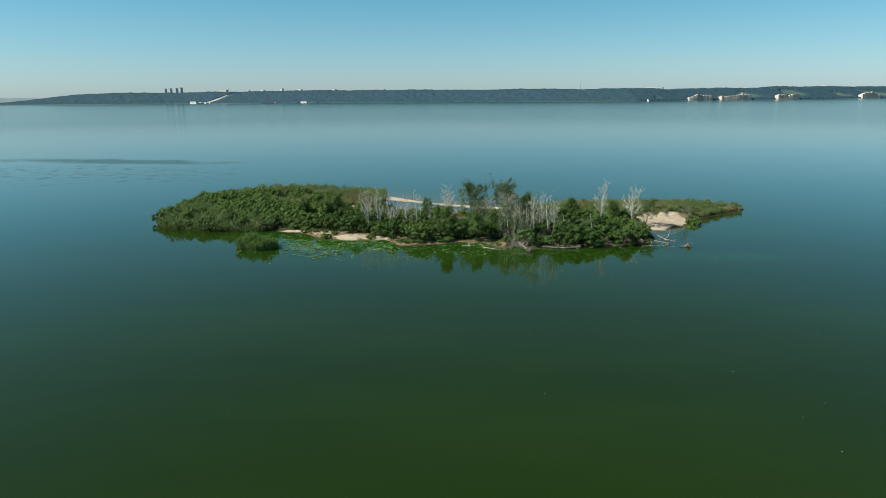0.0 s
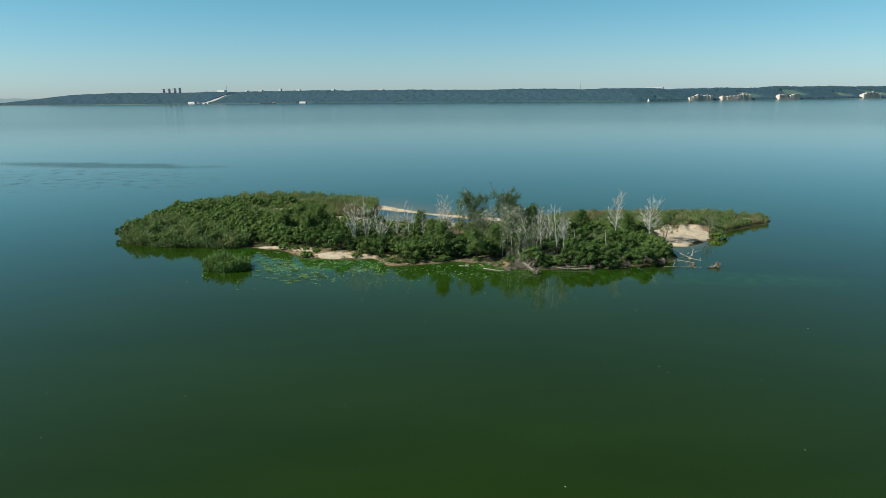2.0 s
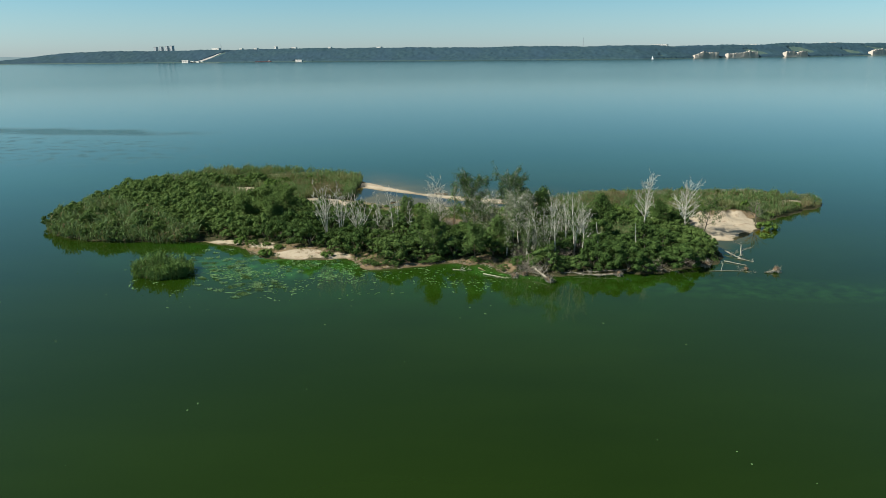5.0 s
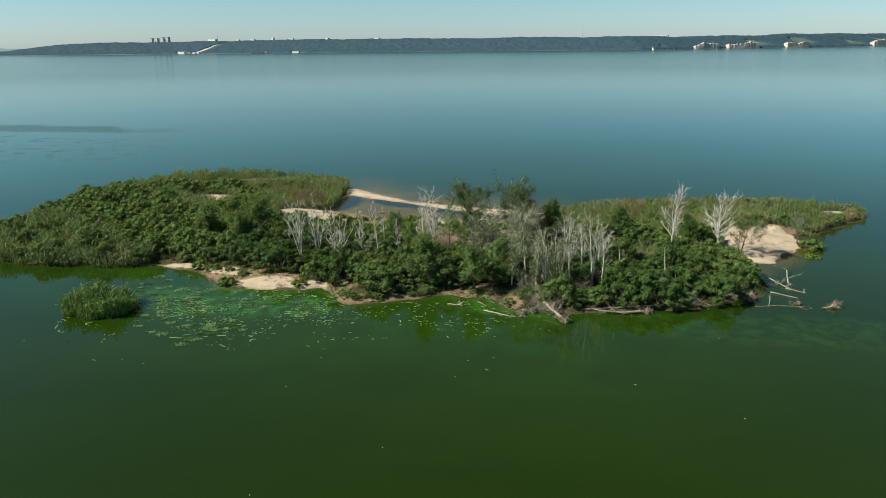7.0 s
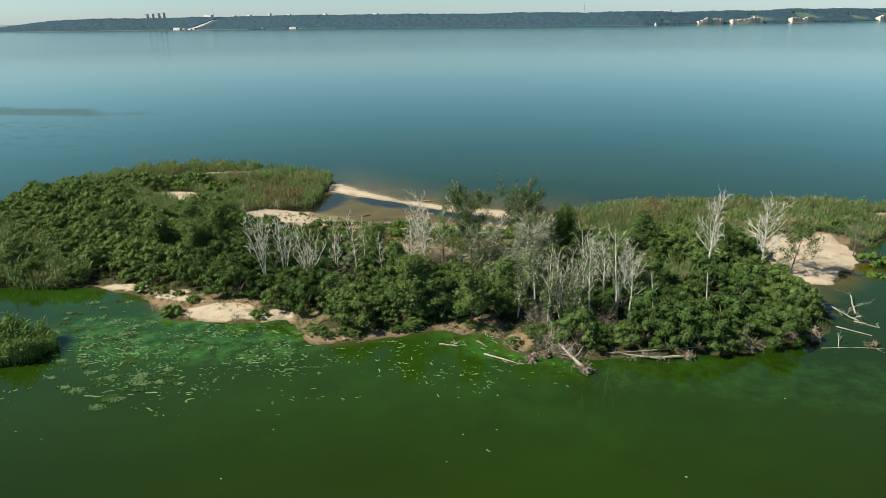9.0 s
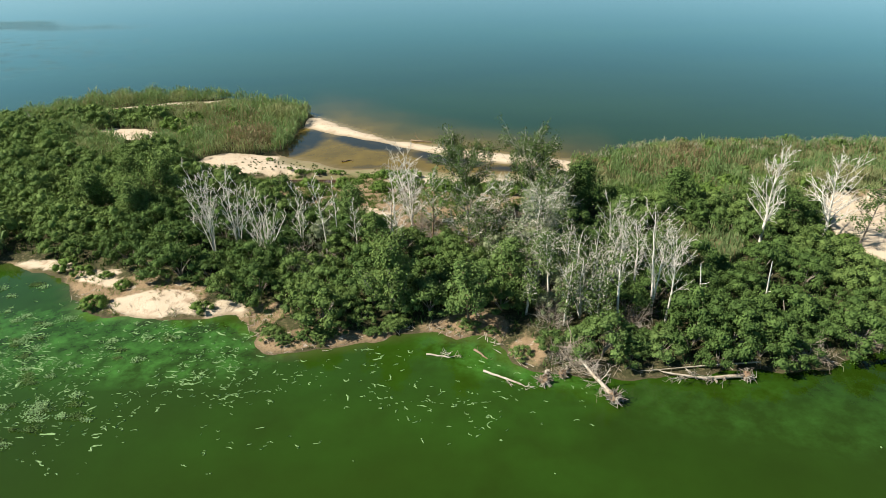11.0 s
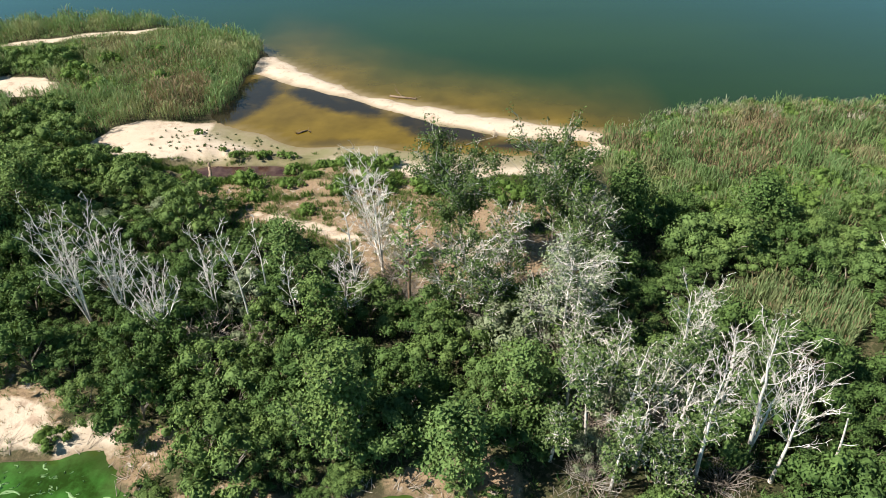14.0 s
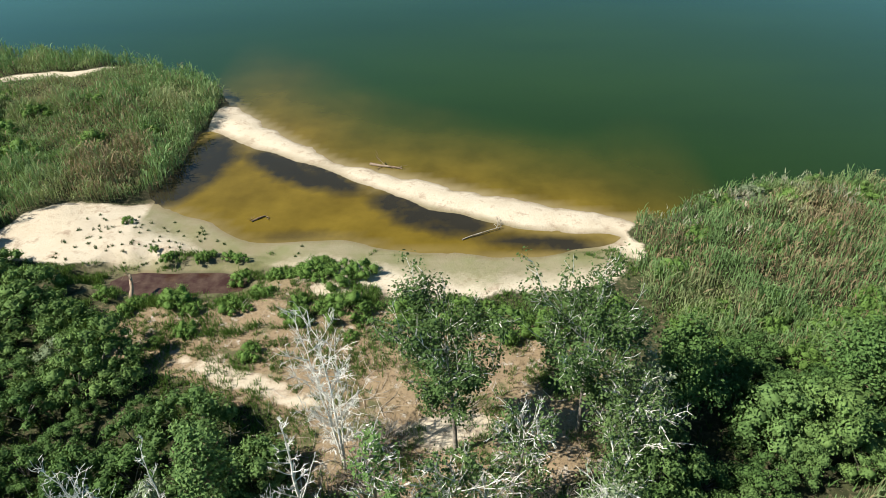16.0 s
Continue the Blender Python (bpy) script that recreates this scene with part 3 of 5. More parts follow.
def building(name, x, y, width, depth, height, floors, bays, wall_mat, label, category, group=""):
    root = new(name)
    root.location = (x, y, float(bank_z(np.array(x), np.array(y))) - 1.5)
    root.rotation_euler = (0, 0, radians(-34))
    part("wall", box(bmesh.new(), -width / 2, width / 2, 0, depth, 0, height), wall_mat, root)
    part("roof", box(bmesh.new(), -width / 2 - 0.4, width / 2 + 0.4, -0.4, depth + 0.4, height, height + 0.6), ROOF if wall_mat is PANEL else wall_mat, root)
    fh, bw = (height - 1.5) / floors, width / bays
    bm = box(bmesh.new(), -bw * 0.22, bw * 0.22, -0.06, 0.1, 0, fh * 0.42)
    first = None
    for f in range(floors):
        for b in range(bays):
            if first is None:
                first = part("window", bm, WINDOW, root)
                pane = first
            else:
                pane = first.copy()
                scene.collection.objects.link(pane)
            pane.location = (-width / 2 + bw * (b + 0.5), -0.02, 1.5 + fh * (f + 0.2))
    return tagged(root, label, category, group)


for k, (x, h) in enumerate(((-1697, 33), (-1662, 34), (-1625, 36), (-1594, 38))):
    building("apartment_block", x, 4180 - 6 * k, 20, 16, h, 8, 4, PANEL, "tall grey panel apartment block above the wooded bank", "apartment block", "apartment blocks on the ridge")
building("long_building", 1092, 3560, 84, 20, 17, 4, 9, PLASTER, "long white four-storey building on the ridge", "building")
building("pier_hall", -1389, 3806, 56, 14, 12, 1, 8, PLASTER, "low white boathouse at the far waterline", "building")
building("waterside_house", -739, 3632, 46, 12, 10, 2, 7, PLASTER, "pale house on the far shore", "building")
building("ridge_house", -1316, 4105, 64, 18, 20, 3, 7, PLASTER, "low white building on the wooded ridge", "building")
for k, (x, d) in enumerate(((-1352, -4), (-1318, -8), (-1296, -2))):
    building("waterside_shed", x, float(shore_y(x)) + d, 24 - 4 * k, 10, 7, 1, 4, PLASTER, "low pale shed at the foot of the far road", "shed", "sheds on the far shore")
for k, x in enumerate((-1150, -1060, -830, -620, -340)):
    building("ridge_house", x, float(shore_y(x)) + 285, 22 + 8 * (k % 3), 12, 15, 3, 4, PLASTER, "white house among trees on the ridge", "house", "houses on the ridge")
barge = new("moored_barge")
barge.location = (-930, 3668, 0)
part("hull", box(bmesh.new(), -42, 42, -5, 5, -0.6, 2.6), RUST, barge, "rust-red steel hull")
part("deckhouse", box(bmesh.new(), 26, 36, -3.5, 3.5, 2.6, 7.5), PLASTER, barge)
tagged(barge, "long rust-red barge moored along the far shore", "barge")
building("tower_house", -942, 4000, 16, 14, 22, 6, 3, PLASTER, "white tower block above the trees", "building")
for k, x in enumerate((1580, 1650, 1930, 2060, 2180)):
    building("ridge_house", x, shore_y(x) + 300, 26 + 6 * (k % 3), 14, 12, 3, 5, PLASTER, "white house among trees on the ridge", "house", "houses on the ridge")

ramp = np.array([[x, y] for x, y in ((-1345, 3800), (-1285, 3890), (-1214, 4050))])
rp = np.stack([np.interp(np.linspace(0, 1, 14), [0, 0.4, 1], ramp[:, i]) for i in (0, 1)], -1)
side = np.array([12.0, 0])
rz = bank_z(rp[:, 0], rp[:, 1]) + 2.5
v = np.concatenate([np.column_stack([rp - side, rz]), np.column_stack([rp + side, rz]), np.column_stack([rp + side, rz - 5]), np.column_stack([rp - side, rz - 5])])
k = np.arange(13)
f = np.concatenate([np.stack([k + a * 14, k + 1 + a * 14, k + 1 + b * 14, k + b * 14], -1) for a, b in ((0, 1), (1, 2), (3, 0))])
tagged(link("far_road", v, f, CONCRETE), "pale concrete road climbing the far bank", "road", kind="structure")

for x, y, tall_by in ((740, 3700, 48), (-1276, 4090, 44)):
    mast = new("radio_mast")
    mast.location = (x, y, float(bank_z(np.array(float(x)), np.array(float(y)))) - 1)
    mv, mf = tube([(0, 0, 0), (0, 0, tall_by / 2), (0, 0, tall_by)], [1.4, 1.0, 0.5], 6)
    link("pole", mv, mf, STEEL, mast)
    mv, mf = tube([(0, 0, tall_by), (0, 0, tall_by + 8)], [0.4, 0.15], 5)
    link("aerial", mv, mf, STEEL, mast)
    tagged(mast, "slender steel radio mast above the woods", "mast", "masts on the ridge")

boat = new("sailing_boat")
boat.location = (905, 3030, 0)
boat.rotation_euler = (0, 0, radians(-48))
hv, hf = [], []
for s, wdt in ((-1, 0.55), (-0.5, 1.0), (0.2, 1.0), (0.75, 0.6), (1.0, 0.05)):
    hv += [(s * 6, -wdt * 1.6, 1.3), (s * 6 * 0.95, 0, -0.5), (s * 6, wdt * 1.6, 1.3)]
for i in range(4):
    hf += [[i * 3, i * 3 + 1, i * 3 + 4, i * 3 + 3], [i * 3 + 1, i * 3 + 2, i * 3 + 5, i * 3 + 4], [i * 3 + 2, i * 3, i * 3 + 3, i * 3 + 5]]
link("hull", np.array(hv, float), np.array(hf), HULL, boat)
mv, mf = tube([(0.5, 0, 0), (0.5, 0, 7), (0.5, 0, 14)], [0.12, 0.1, 0.07], 6)
link("mast", mv, mf, STEEL, boat)
link("mainsail", np.array([(0.3, 0, 2), (-5.2, 0.7, 2), (-2.4, 0.6, 8), (0.3, 0, 13.5), (0.3, 0.1, 2), (-5.2, 0.8, 2), (-2.4, 0.7, 8), (0.3, 0.1, 13.5)]), np.array([[0, 1, 2, 3], [4, 5, 6, 7]]), SAIL, boat)
link("jib", np.array([(0.8, 0, 2), (5.6, -0.2, 1.6), (2.4, -0.3, 7), (0.8, 0, 11.5), (0.8, 0.1, 2), (5.6, -0.1, 1.6), (2.4, -0.2, 7), (0.8, 0.1, 11.5)]), np.array([[0, 1, 2, 3], [4, 5, 6, 7]]), SAIL, boat)
tagged(boat, "small white sailing boat under sail near the far bank", "boat")


# ---- plants ----
def unit(v):
    return v / (np.linalg.norm(v) + 1e-9)


def grow(rng, height, r0, lean=(0, 0), start=0.3, limbs=16, reach=0.34, rise=0.8, forks=4, twigs=3, droop=0.0, thick=1.0, taper=0.62):
    """Trunk, limbs and twigs of a tree as tubes, and the places and directions along its twigs."""
    k = 10
    s = np.linspace(0, 1, k)
    wob = np.cumsum(rng.normal(0, 0.012 * height, (k, 2)), 0) * s[:, None]
    trunk = np.column_stack([lean[0] * s ** 1.4 + wob[:, 0], lean[1] * s ** 1.4 + wob[:, 1], -0.3 + (height + 0.3) * s])
    rad = r0 * (1 - 0.88 * s) * np.where(s < 0.06, 1.35, 1.0)
    limb_list, tips, ways = [], [], []
    turn = rng.uniform(0, 6)
    for i in range(limbs):
        branch = []
        u = start + (0.97 - start) * (i + rng.uniform(0, 0.8)) / limbs
        base = np.array([np.interp(u, s, trunk[:, c]) for c in range(3)])
        turn += 2.4 + rng.normal(0, 0.4)
        f = (u - start) / (1 - start)
        length = height * reach * (0.5 + math.sin(math.pi * (0.12 + 0.8 * f)) if taper < 0 else 1 - taper * f) * rng.uniform(0.6, 1.2)
        way = unit(np.array([math.cos(turn), math.sin(turn), rise * rng.uniform(0.6, 1.3)]))
        q = np.linspace(0, 1, 6)[:, None]
        bend = np.array([0, 0, rng.uniform(0.05, 0.35) - droop])
        path = base + way * length * q + bend * length * q ** 2 + np.cumsum(rng.normal(0, 0.025 * length, (6, 3)), 0) * q
        r = max(0.026, np.interp(u, s, rad) * 0.5) * thick
        main = tube(path, np.linspace(r, r * 0.28, 6), 5)
        tips.append(path[-1:])
        ways.append(way[None])
        for j in range(forks):
            v = rng.uniform(0.25, 0.98)
            b2 = np.array([np.interp(v, q[:, 0], path[:, c]) for c in range(3)])
            w2 = unit(way + rng.normal(0, 0.55, 3) + np.array([0, 0, 0.25 - droop]))
            l2 = length * rng.uniform(0.28, 0.55)
            q2 = np.linspace(0, 1, 4)[:, None]
            p2 = b2 + w2 * l2 * q2 + np.array([0, 0, 0.15 - droop]) * l2 * q2 ** 2 + np.cumsum(rng.normal(0, 0.03 * l2, (4, 3)), 0)
            r2 = max(0.019 * thick, r * 0.45)
            branch.append(tube(p2, np.linspace(r2, r2 * 0.4, 4), 4))
            tips.append(p2[2:])
            ways.append(np.repeat(w2[None], 2, 0))
            for _ in range(twigs):
                b3 = p2[rng.integers(1, 4)]
                w3 = unit(w2 + rng.normal(0, 0.6, 3))
                l3 = l2 * rng.uniform(0.3, 0.65)
                p3 = np.stack([b3, b3 + w3 * l3 * 0.5 + rng.normal(0, 0.03 * l3, 3), b3 + w3 * l3])
                branch.append(tube(p3, [0.018 * thick, 0.014 * thick, 0.008], 3))
                tips.append(p3[1:])
                ways.append(np.repeat(w3[None], 2, 0))
        limb_list.append((main, joined(branch)))
    return tube(trunk, rad, 9), limb_list, np.concatenate(tips), np.concatenate(ways)


def tree(x, y, height, seed, bark, leaf=None, cover=0.0, label="", category="tree", group="", name="tree", leaf_size=0.22, clump=0.2, per=7, branch_bark=None, r0=None, stems_at=((0, 0, 1),), bare_top=0.0, **shape):
    """A tree with one or more trunks, limbs and, where it still has leaves, a crown of leaf clumps at a share of its twigs. stems_at: each trunk's lean and share of the height."""
    r = np.random.default_rng(seed)
    root = new(name)
    root.location = (x, y, float(ground_z(x, y)) - 0.05)
    lean = shape.pop("lean", (0, 0))
    for lx, ly, share in stems_at:
        t, limb_list, tips, ways = grow(r, height * share, (r0 or (0.05 + 0.012 * height)) * share, lean=(lean[0] + lx, lean[1] + ly), **shape)
        link("trunk", *t, bark, root, smooth=True)
        for main, fine in limb_list:
            limb = link("limb", *main, branch_bark or bark, root, smooth=True)
            link("twig_spray", *fine, branch_bark or bark, limb)["kind"] = "stuff"
        if cover > 0:
            odds = np.clip(1 - bare_top * tips[:, 2] / (height * 1.05), 0.05, 1)
            pick = r.choice(len(tips), int(len(tips) * cover), replace=cover > 1, p=odds / odds.sum())
            tone = np.repeat(r.uniform(0, 1, len(pick)), per * 4)
            pick = np.repeat(pick, per)
            off = r.normal(0, clump, (len(pick), 3))
            out = off / (np.linalg.norm(off, axis=1)[:, None] + 1e-6) * 0.7 + ways[pick] * 0.2 + [0, 0, 0.45]
            link("crown", *leaves(r, tips[pick] + off, out, leaf_size, leaf_size * 0.62, 0.4), leaf, root, tone=tone)
    return tagged(root, label, category, group)


def shrub_crown(r, radius, height, count, size, clumps=22, around=6, rings=4):
    """A mound of rounded leafy masses, each a dense lumpy body under loose leaves; also each one's tone, which its
    leaves share, halved on the body as painted inner shade.
    """
    a, e = np.arange(clumps) * 2.4 + r.normal(0, 0.3, clumps), np.arcsin(np.clip((np.arange(clumps) + r.uniform(0, 1, clumps)) / clumps, 0, 1))
    rr = radius * r.uniform(0.66, 0.98, clumps)
    cen = np.column_stack([np.cos(a) * np.cos(e) * rr, np.sin(a) * np.cos(e) * rr, 0.22 * height + np.sin(e) * height * r.uniform(0.42, 0.70, clumps)])
    cr = r.uniform(0.45, 1.35, clumps) * 2.35 / math.sqrt(clumps) * (0.55 + 0.22 * radius)
    squash = r.uniform(0.75, 1.3, (clumps, 3)) * [1, 1, 0.78]
    tint = r.uniform(0, 1, clumps)
    u, w = np.meshgrid(np.linspace(0, 2 * np.pi, around, endpoint=False), np.linspace(-1.2, 1.5, rings))
    ball = np.stack([np.cos(u) * np.cos(w), np.sin(u) * np.cos(w), np.sin(w)], -1).reshape(-1, 3)
    i, j = np.meshgrid(np.arange(rings - 1), np.arange(around), indexing="ij")
    skin = np.stack([i * around + j, i * around + (j + 1) % around, (i + 1) * around + (j + 1) % around, (i + 1) * around + j], -1).reshape(-1, 4)
    skin = np.concatenate([skin[:, [0, 1, 2]], skin[:, [0, 2, 3]]])
    body = (cen[:, None] + ball[None] * (cr[:, None] * r.uniform(0.42, 0.92, (clumps, len(ball))))[:, :, None] * squash[:, None]).reshape(-1, 3)
    body_f = (skin[None] + (np.arange(clumps) * len(ball))[:, None, None]).reshape(-1, 3)
    which = r.choice(clumps, count, p=cr ** 2 / (cr ** 2).sum())
    d = r.normal(0, 1, (count, 3))
    d[:, 2] = d[:, 2] * 0.8 + 0.45
    d /= np.linalg.norm(d, axis=1)[:, None]
    at = cen[which] + d * (cr[which] * r.uniform(0.62, 1.0, count) ** 0.5 * r.uniform(0.85, 1.3, count))[:, None] * squash[which]
    at[:, 2] = np.maximum(at[:, 2], 0.05)
    nrm = d + r.normal(0, 0.5, (count, 3))
    nrm /= np.linalg.norm(nrm, axis=1)[:, None]
    t = np.cross(nrm, r.normal(0, 1, (count, 3)))
    t /= np.linalg.norm(t, axis=1)[:, None]
    s = np.cross(nrm, t) * (size * 0.34 * r.uniform(0.7, 1.3, (count, 1)))
    t = t * (size * r.uniform(0.7, 1.3, (count, 1)))
    v = np.stack([at - t * 0.4 - s, at - t * 0.4 + s, at + t * 0.6], 1).reshape(-1, 3)
    # bodies take half the tone: shade inside the crown, put into the colour
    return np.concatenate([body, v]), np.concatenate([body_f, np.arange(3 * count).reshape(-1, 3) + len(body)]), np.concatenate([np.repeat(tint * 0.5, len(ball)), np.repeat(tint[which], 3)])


def shrub_stems(r, radius, height, n=7):
    out = []
    for i in range(n):
        a = r.uniform(0, 6.28)
        w = np.array([math.cos(a) * radius * 0.6, math.sin(a) * radius * 0.6, height * 0.75]) * r.uniform(0.6, 1)
        q = np.linspace(0, 1, 4)[:, None]
        out.append(tube(np.array([0, 0, -0.15]) + w * q ** np.array([[1.3, 1.3, 0.8]]) + r.normal(0, 0.05, (4, 3)) * q, [0.05, 0.04, 0.03, 0.015], 4))
    return joined(out)


def mask_of(poly):
    c = closed_curve(poly, 3)
    return lambda x, y: inside_by(x, y, c)


thicket_zone = mask_of([(-75, 178), (-66, 170), (-52, 167.5), (-40, 164), (-32, 160.5), (-25, 158), (-16, 152.8), (-11.2, 150.4), (-8, 147.9), (-2, 147.5), (3, 149.2), (10, 149.2), (12.4, 146.0), (14.1, 142.4), (20, 140.6), (30, 141.0), (37, 141.8), (45, 146), (47.4, 151.5), (46.2, 158),
                         (43, 164.4), (38, 167), (29, 168), (22, 166.5), (13, 162.6), (8, 160.8), (1.5, 161.2), (-2.5, 165.6), (-11, 171.6), (-22, 181), (-29, 187), (-35, 196), (-43, 200), (-56, 210), (-68, 216), (-75, 205)])
reed_west = mask_of([(-18.8, 219), (-18.8, 207), (-19.4, 198.4), (-23.2, 195.6), (-30.4, 190.6), (-36, 197), (-42, 200), (-56, 207), (-74, 211), (-72, 220), (-64, 229), (-53, 233.5), (-41, 233), (-27, 227.3), (-21.5, 222)])
reed_front = mask_of([(-77, 178), (-73.2, 168.6), (-62.4, 161.6), (-52.8, 160.8), (-47.6, 160.0), (-42, 161.4), (-44, 165.4), (-53, 171), (-58, 178.5), (-66, 184), (-76, 191), (-77, 186)])
reed_mid = mask_of([(-67, 212), (-58, 205), (-51, 195.5), (-45, 191.5), (-42.5, 195), (-47, 202), (-55, 210)])
reed_east = mask_of([(22.8, 187), (25, 190.8), (31, 193.6), (38, 196.8), (54, 196.3), (70, 196.3), (77.5, 193.4), (84.3, 187.2), (78.4, 181.8), (71.6, 177), (66, 173.6), (62.5, 174.4), (55, 175.5), (49, 172), (44, 170), (36, 171.5), (28, 174), (22.5, 178)])
reed_glade = mask_of([(25.5, 160), (28, 155.4), (33.5, 155.6), (36.5, 160.6), (36, 163), (31, 163.6), (26.5, 163)])


rear_bushes = mask_of([(-73, 209), (-62, 215), (-50, 216.5), (-42, 213), (-50, 210), (-64, 206)])


def bare(x, y):
    return np.maximum(sandiness(x, y), soiliness(x, y))


def scatter(rng, zone, gap, box4, tries=40000, limit=0.3, inset=0.2):
    """Points in a zone, kept apart, off the bare ground and out of the water."""
    x, y = rng.uniform(box4[0], box4[1], tries), rng.uniform(box4[2], box4[3], tries)
    ok = (zone(x, y) > inset) & (bare(x, y) < limit) & (ground_z(x, y) > 0.08)
    kept, cells = [], {}
    for px, py in zip(x[ok], y[ok]):
        c = (int(px // gap), int(py // gap))
        if all((px - qx) ** 2 + (py - qy) ** 2 > gap * gap for a in (-1, 0, 1) for b in (-1, 0, 1) for qx, qy in cells.get((c[0] + a, c[1] + b), ())):
            cells.setdefault(c, []).append((px, py))
            kept.append((px, py))
    return np.array(kept)


rng = np.random.default_rng(11)
crowns = [shrub_crown(np.random.default_rng(100 + i), 1.75 + 0.1 * i, 2.5 + 0.15 * (i % 5), 2250, 0.15, 21 + i) for i in range(8)]
far_crowns = [shrub_crown(np.random.default_rng(150 + i), 1.9 + 0.1 * i, 2.5 + 0.15 * (i % 3), 1500, 0.19, 19 + i) for i in range(6)]
stems = [shrub_stems(np.random.default_rng(200 + i), 1.9, 2.5) for i in range(4)]
spots = scatter(rng, lambda x, y: np.where((reed_glade(x, y) > 0) | (reed_front(x, y) > 0) | (reed_mid(x, y) > 0) | (blob(x, y, 31.5, 156.5, 4.5, 2.6) > 0.5) | (blob(x, y, -46, 200, 8.5, 6.5) > 0.5), -1, np.maximum(thicket_zone(x, y), rear_bushes(x, y))), 2.15, (-78, 50, 140, 218))
first_of = {}
thin = (blob(spots[:, 0], spots[:, 1], 17.5, 147.5, 6.5, 5) > 0.5) & (np.arange(len(spots)) % 6 < 1)
spots = spots[~thin]
order = spots[np.argsort((spots[:, 0] - 4) ** 2 * 0.7 + (spots[:, 1] - 150) ** 2)]
singles, rest = order[:190], order[190:]


def greyness(x, y):
    """How far droppings have bleached the plants below the colony's trees."""
    return max(0.85 * float(blob(x, y, 17, 149.5, 7.5, 5)), 0.45 * float(blob(x, y, 16.5, 143, 4, 3)), 0.75 * float(blob(x, y, -12, 159.5, 9, 4)), float(blob(x, y, 12, 160, 5, 4)), 0.7 * float(blob(x, y, -21, 174, 6, 6)))


for i, (x, y) in enumerate(singles):
    pale = greyness(x, y) > rng.uniform(0.4, 1.5)
    deep = max(float(blob(x, y, 36, 149, 17, 10)), float(blob(x, y, -19, 162, 17, 9)))
    coat = "grey" if pale else "dark" if rng.uniform() < 0.9 * deep else ("plain", "plain", "plain", "light", "light", "dark")[int(rng.integers(0, 6))]
    kind = (int(rng.integers(0, 8)) // (1 if coat == "plain" else 2), coat)
    scale = (0.85 if blob(x, y, 17.5, 147.5, 6.5, 5) > 0.5 else 1.0) * rng.choice((0.55, 0.8, 0.95, 1.05, 1.15, 1.35)) * rng.uniform(0.9, 1.1)
    m = Matrix.LocRotScale((x, y, float(ground_z(x, y)) - 0.03), Euler((rng.normal(0, 0.06), rng.normal(0, 0.06), rng.uniform(0, 6.28))), None)
    if kind not in first_of:
        root = new("shrub")
        v, f, tone = crowns[kind[0]]
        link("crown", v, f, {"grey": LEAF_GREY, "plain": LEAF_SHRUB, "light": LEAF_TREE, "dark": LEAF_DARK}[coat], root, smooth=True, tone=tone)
        link("woody_base", *stems[kind[0] % 4], BARK_GREY, root)
        first_of[kind] = tagged(root, {"grey": "dusty grey-green shrub whitened by droppings", "plain": "dense rounded green shrub in the thicket", "light": "loose light green shrub in the thicket", "dark": "dense very dark green shrub in the thicket"}[coat], "shrub", "thicket shrubs")
        root.scale = (1, 1, 1)
        root.matrix_basis = m @ Matrix.Diagonal((scale, scale, scale * rng.uniform(0.8, 1.15), 1))
        continue
    ob = copy_thing(first_of[kind], m)
    ob.scale = (scale, scale, scale * rng.uniform(0.8, 1.15))

many, tones = [], []
for x, y in rest:
    v, f, tone = far_crowns[int(rng.integers(0, 6))]
    tones.append(np.clip(tone * 0.6 + rng.uniform(0, 0.4), 0, 1))
    a, s = rng.uniform(0, 6.28), rng.uniform(0.6, 1.35)
    rot2 = np.array([[math.cos(a), -math.sin(a), 0], [math.sin(a), math.cos(a), 0], [0, 0, 1]])
    many.append((v @ rot2.T * s * np.array([1, 1, rng.uniform(0.8, 1.1)]) + np.array([x, y, float(ground_z(x, y))]), f))
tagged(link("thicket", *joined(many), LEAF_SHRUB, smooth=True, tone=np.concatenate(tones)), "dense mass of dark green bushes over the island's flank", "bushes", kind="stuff")


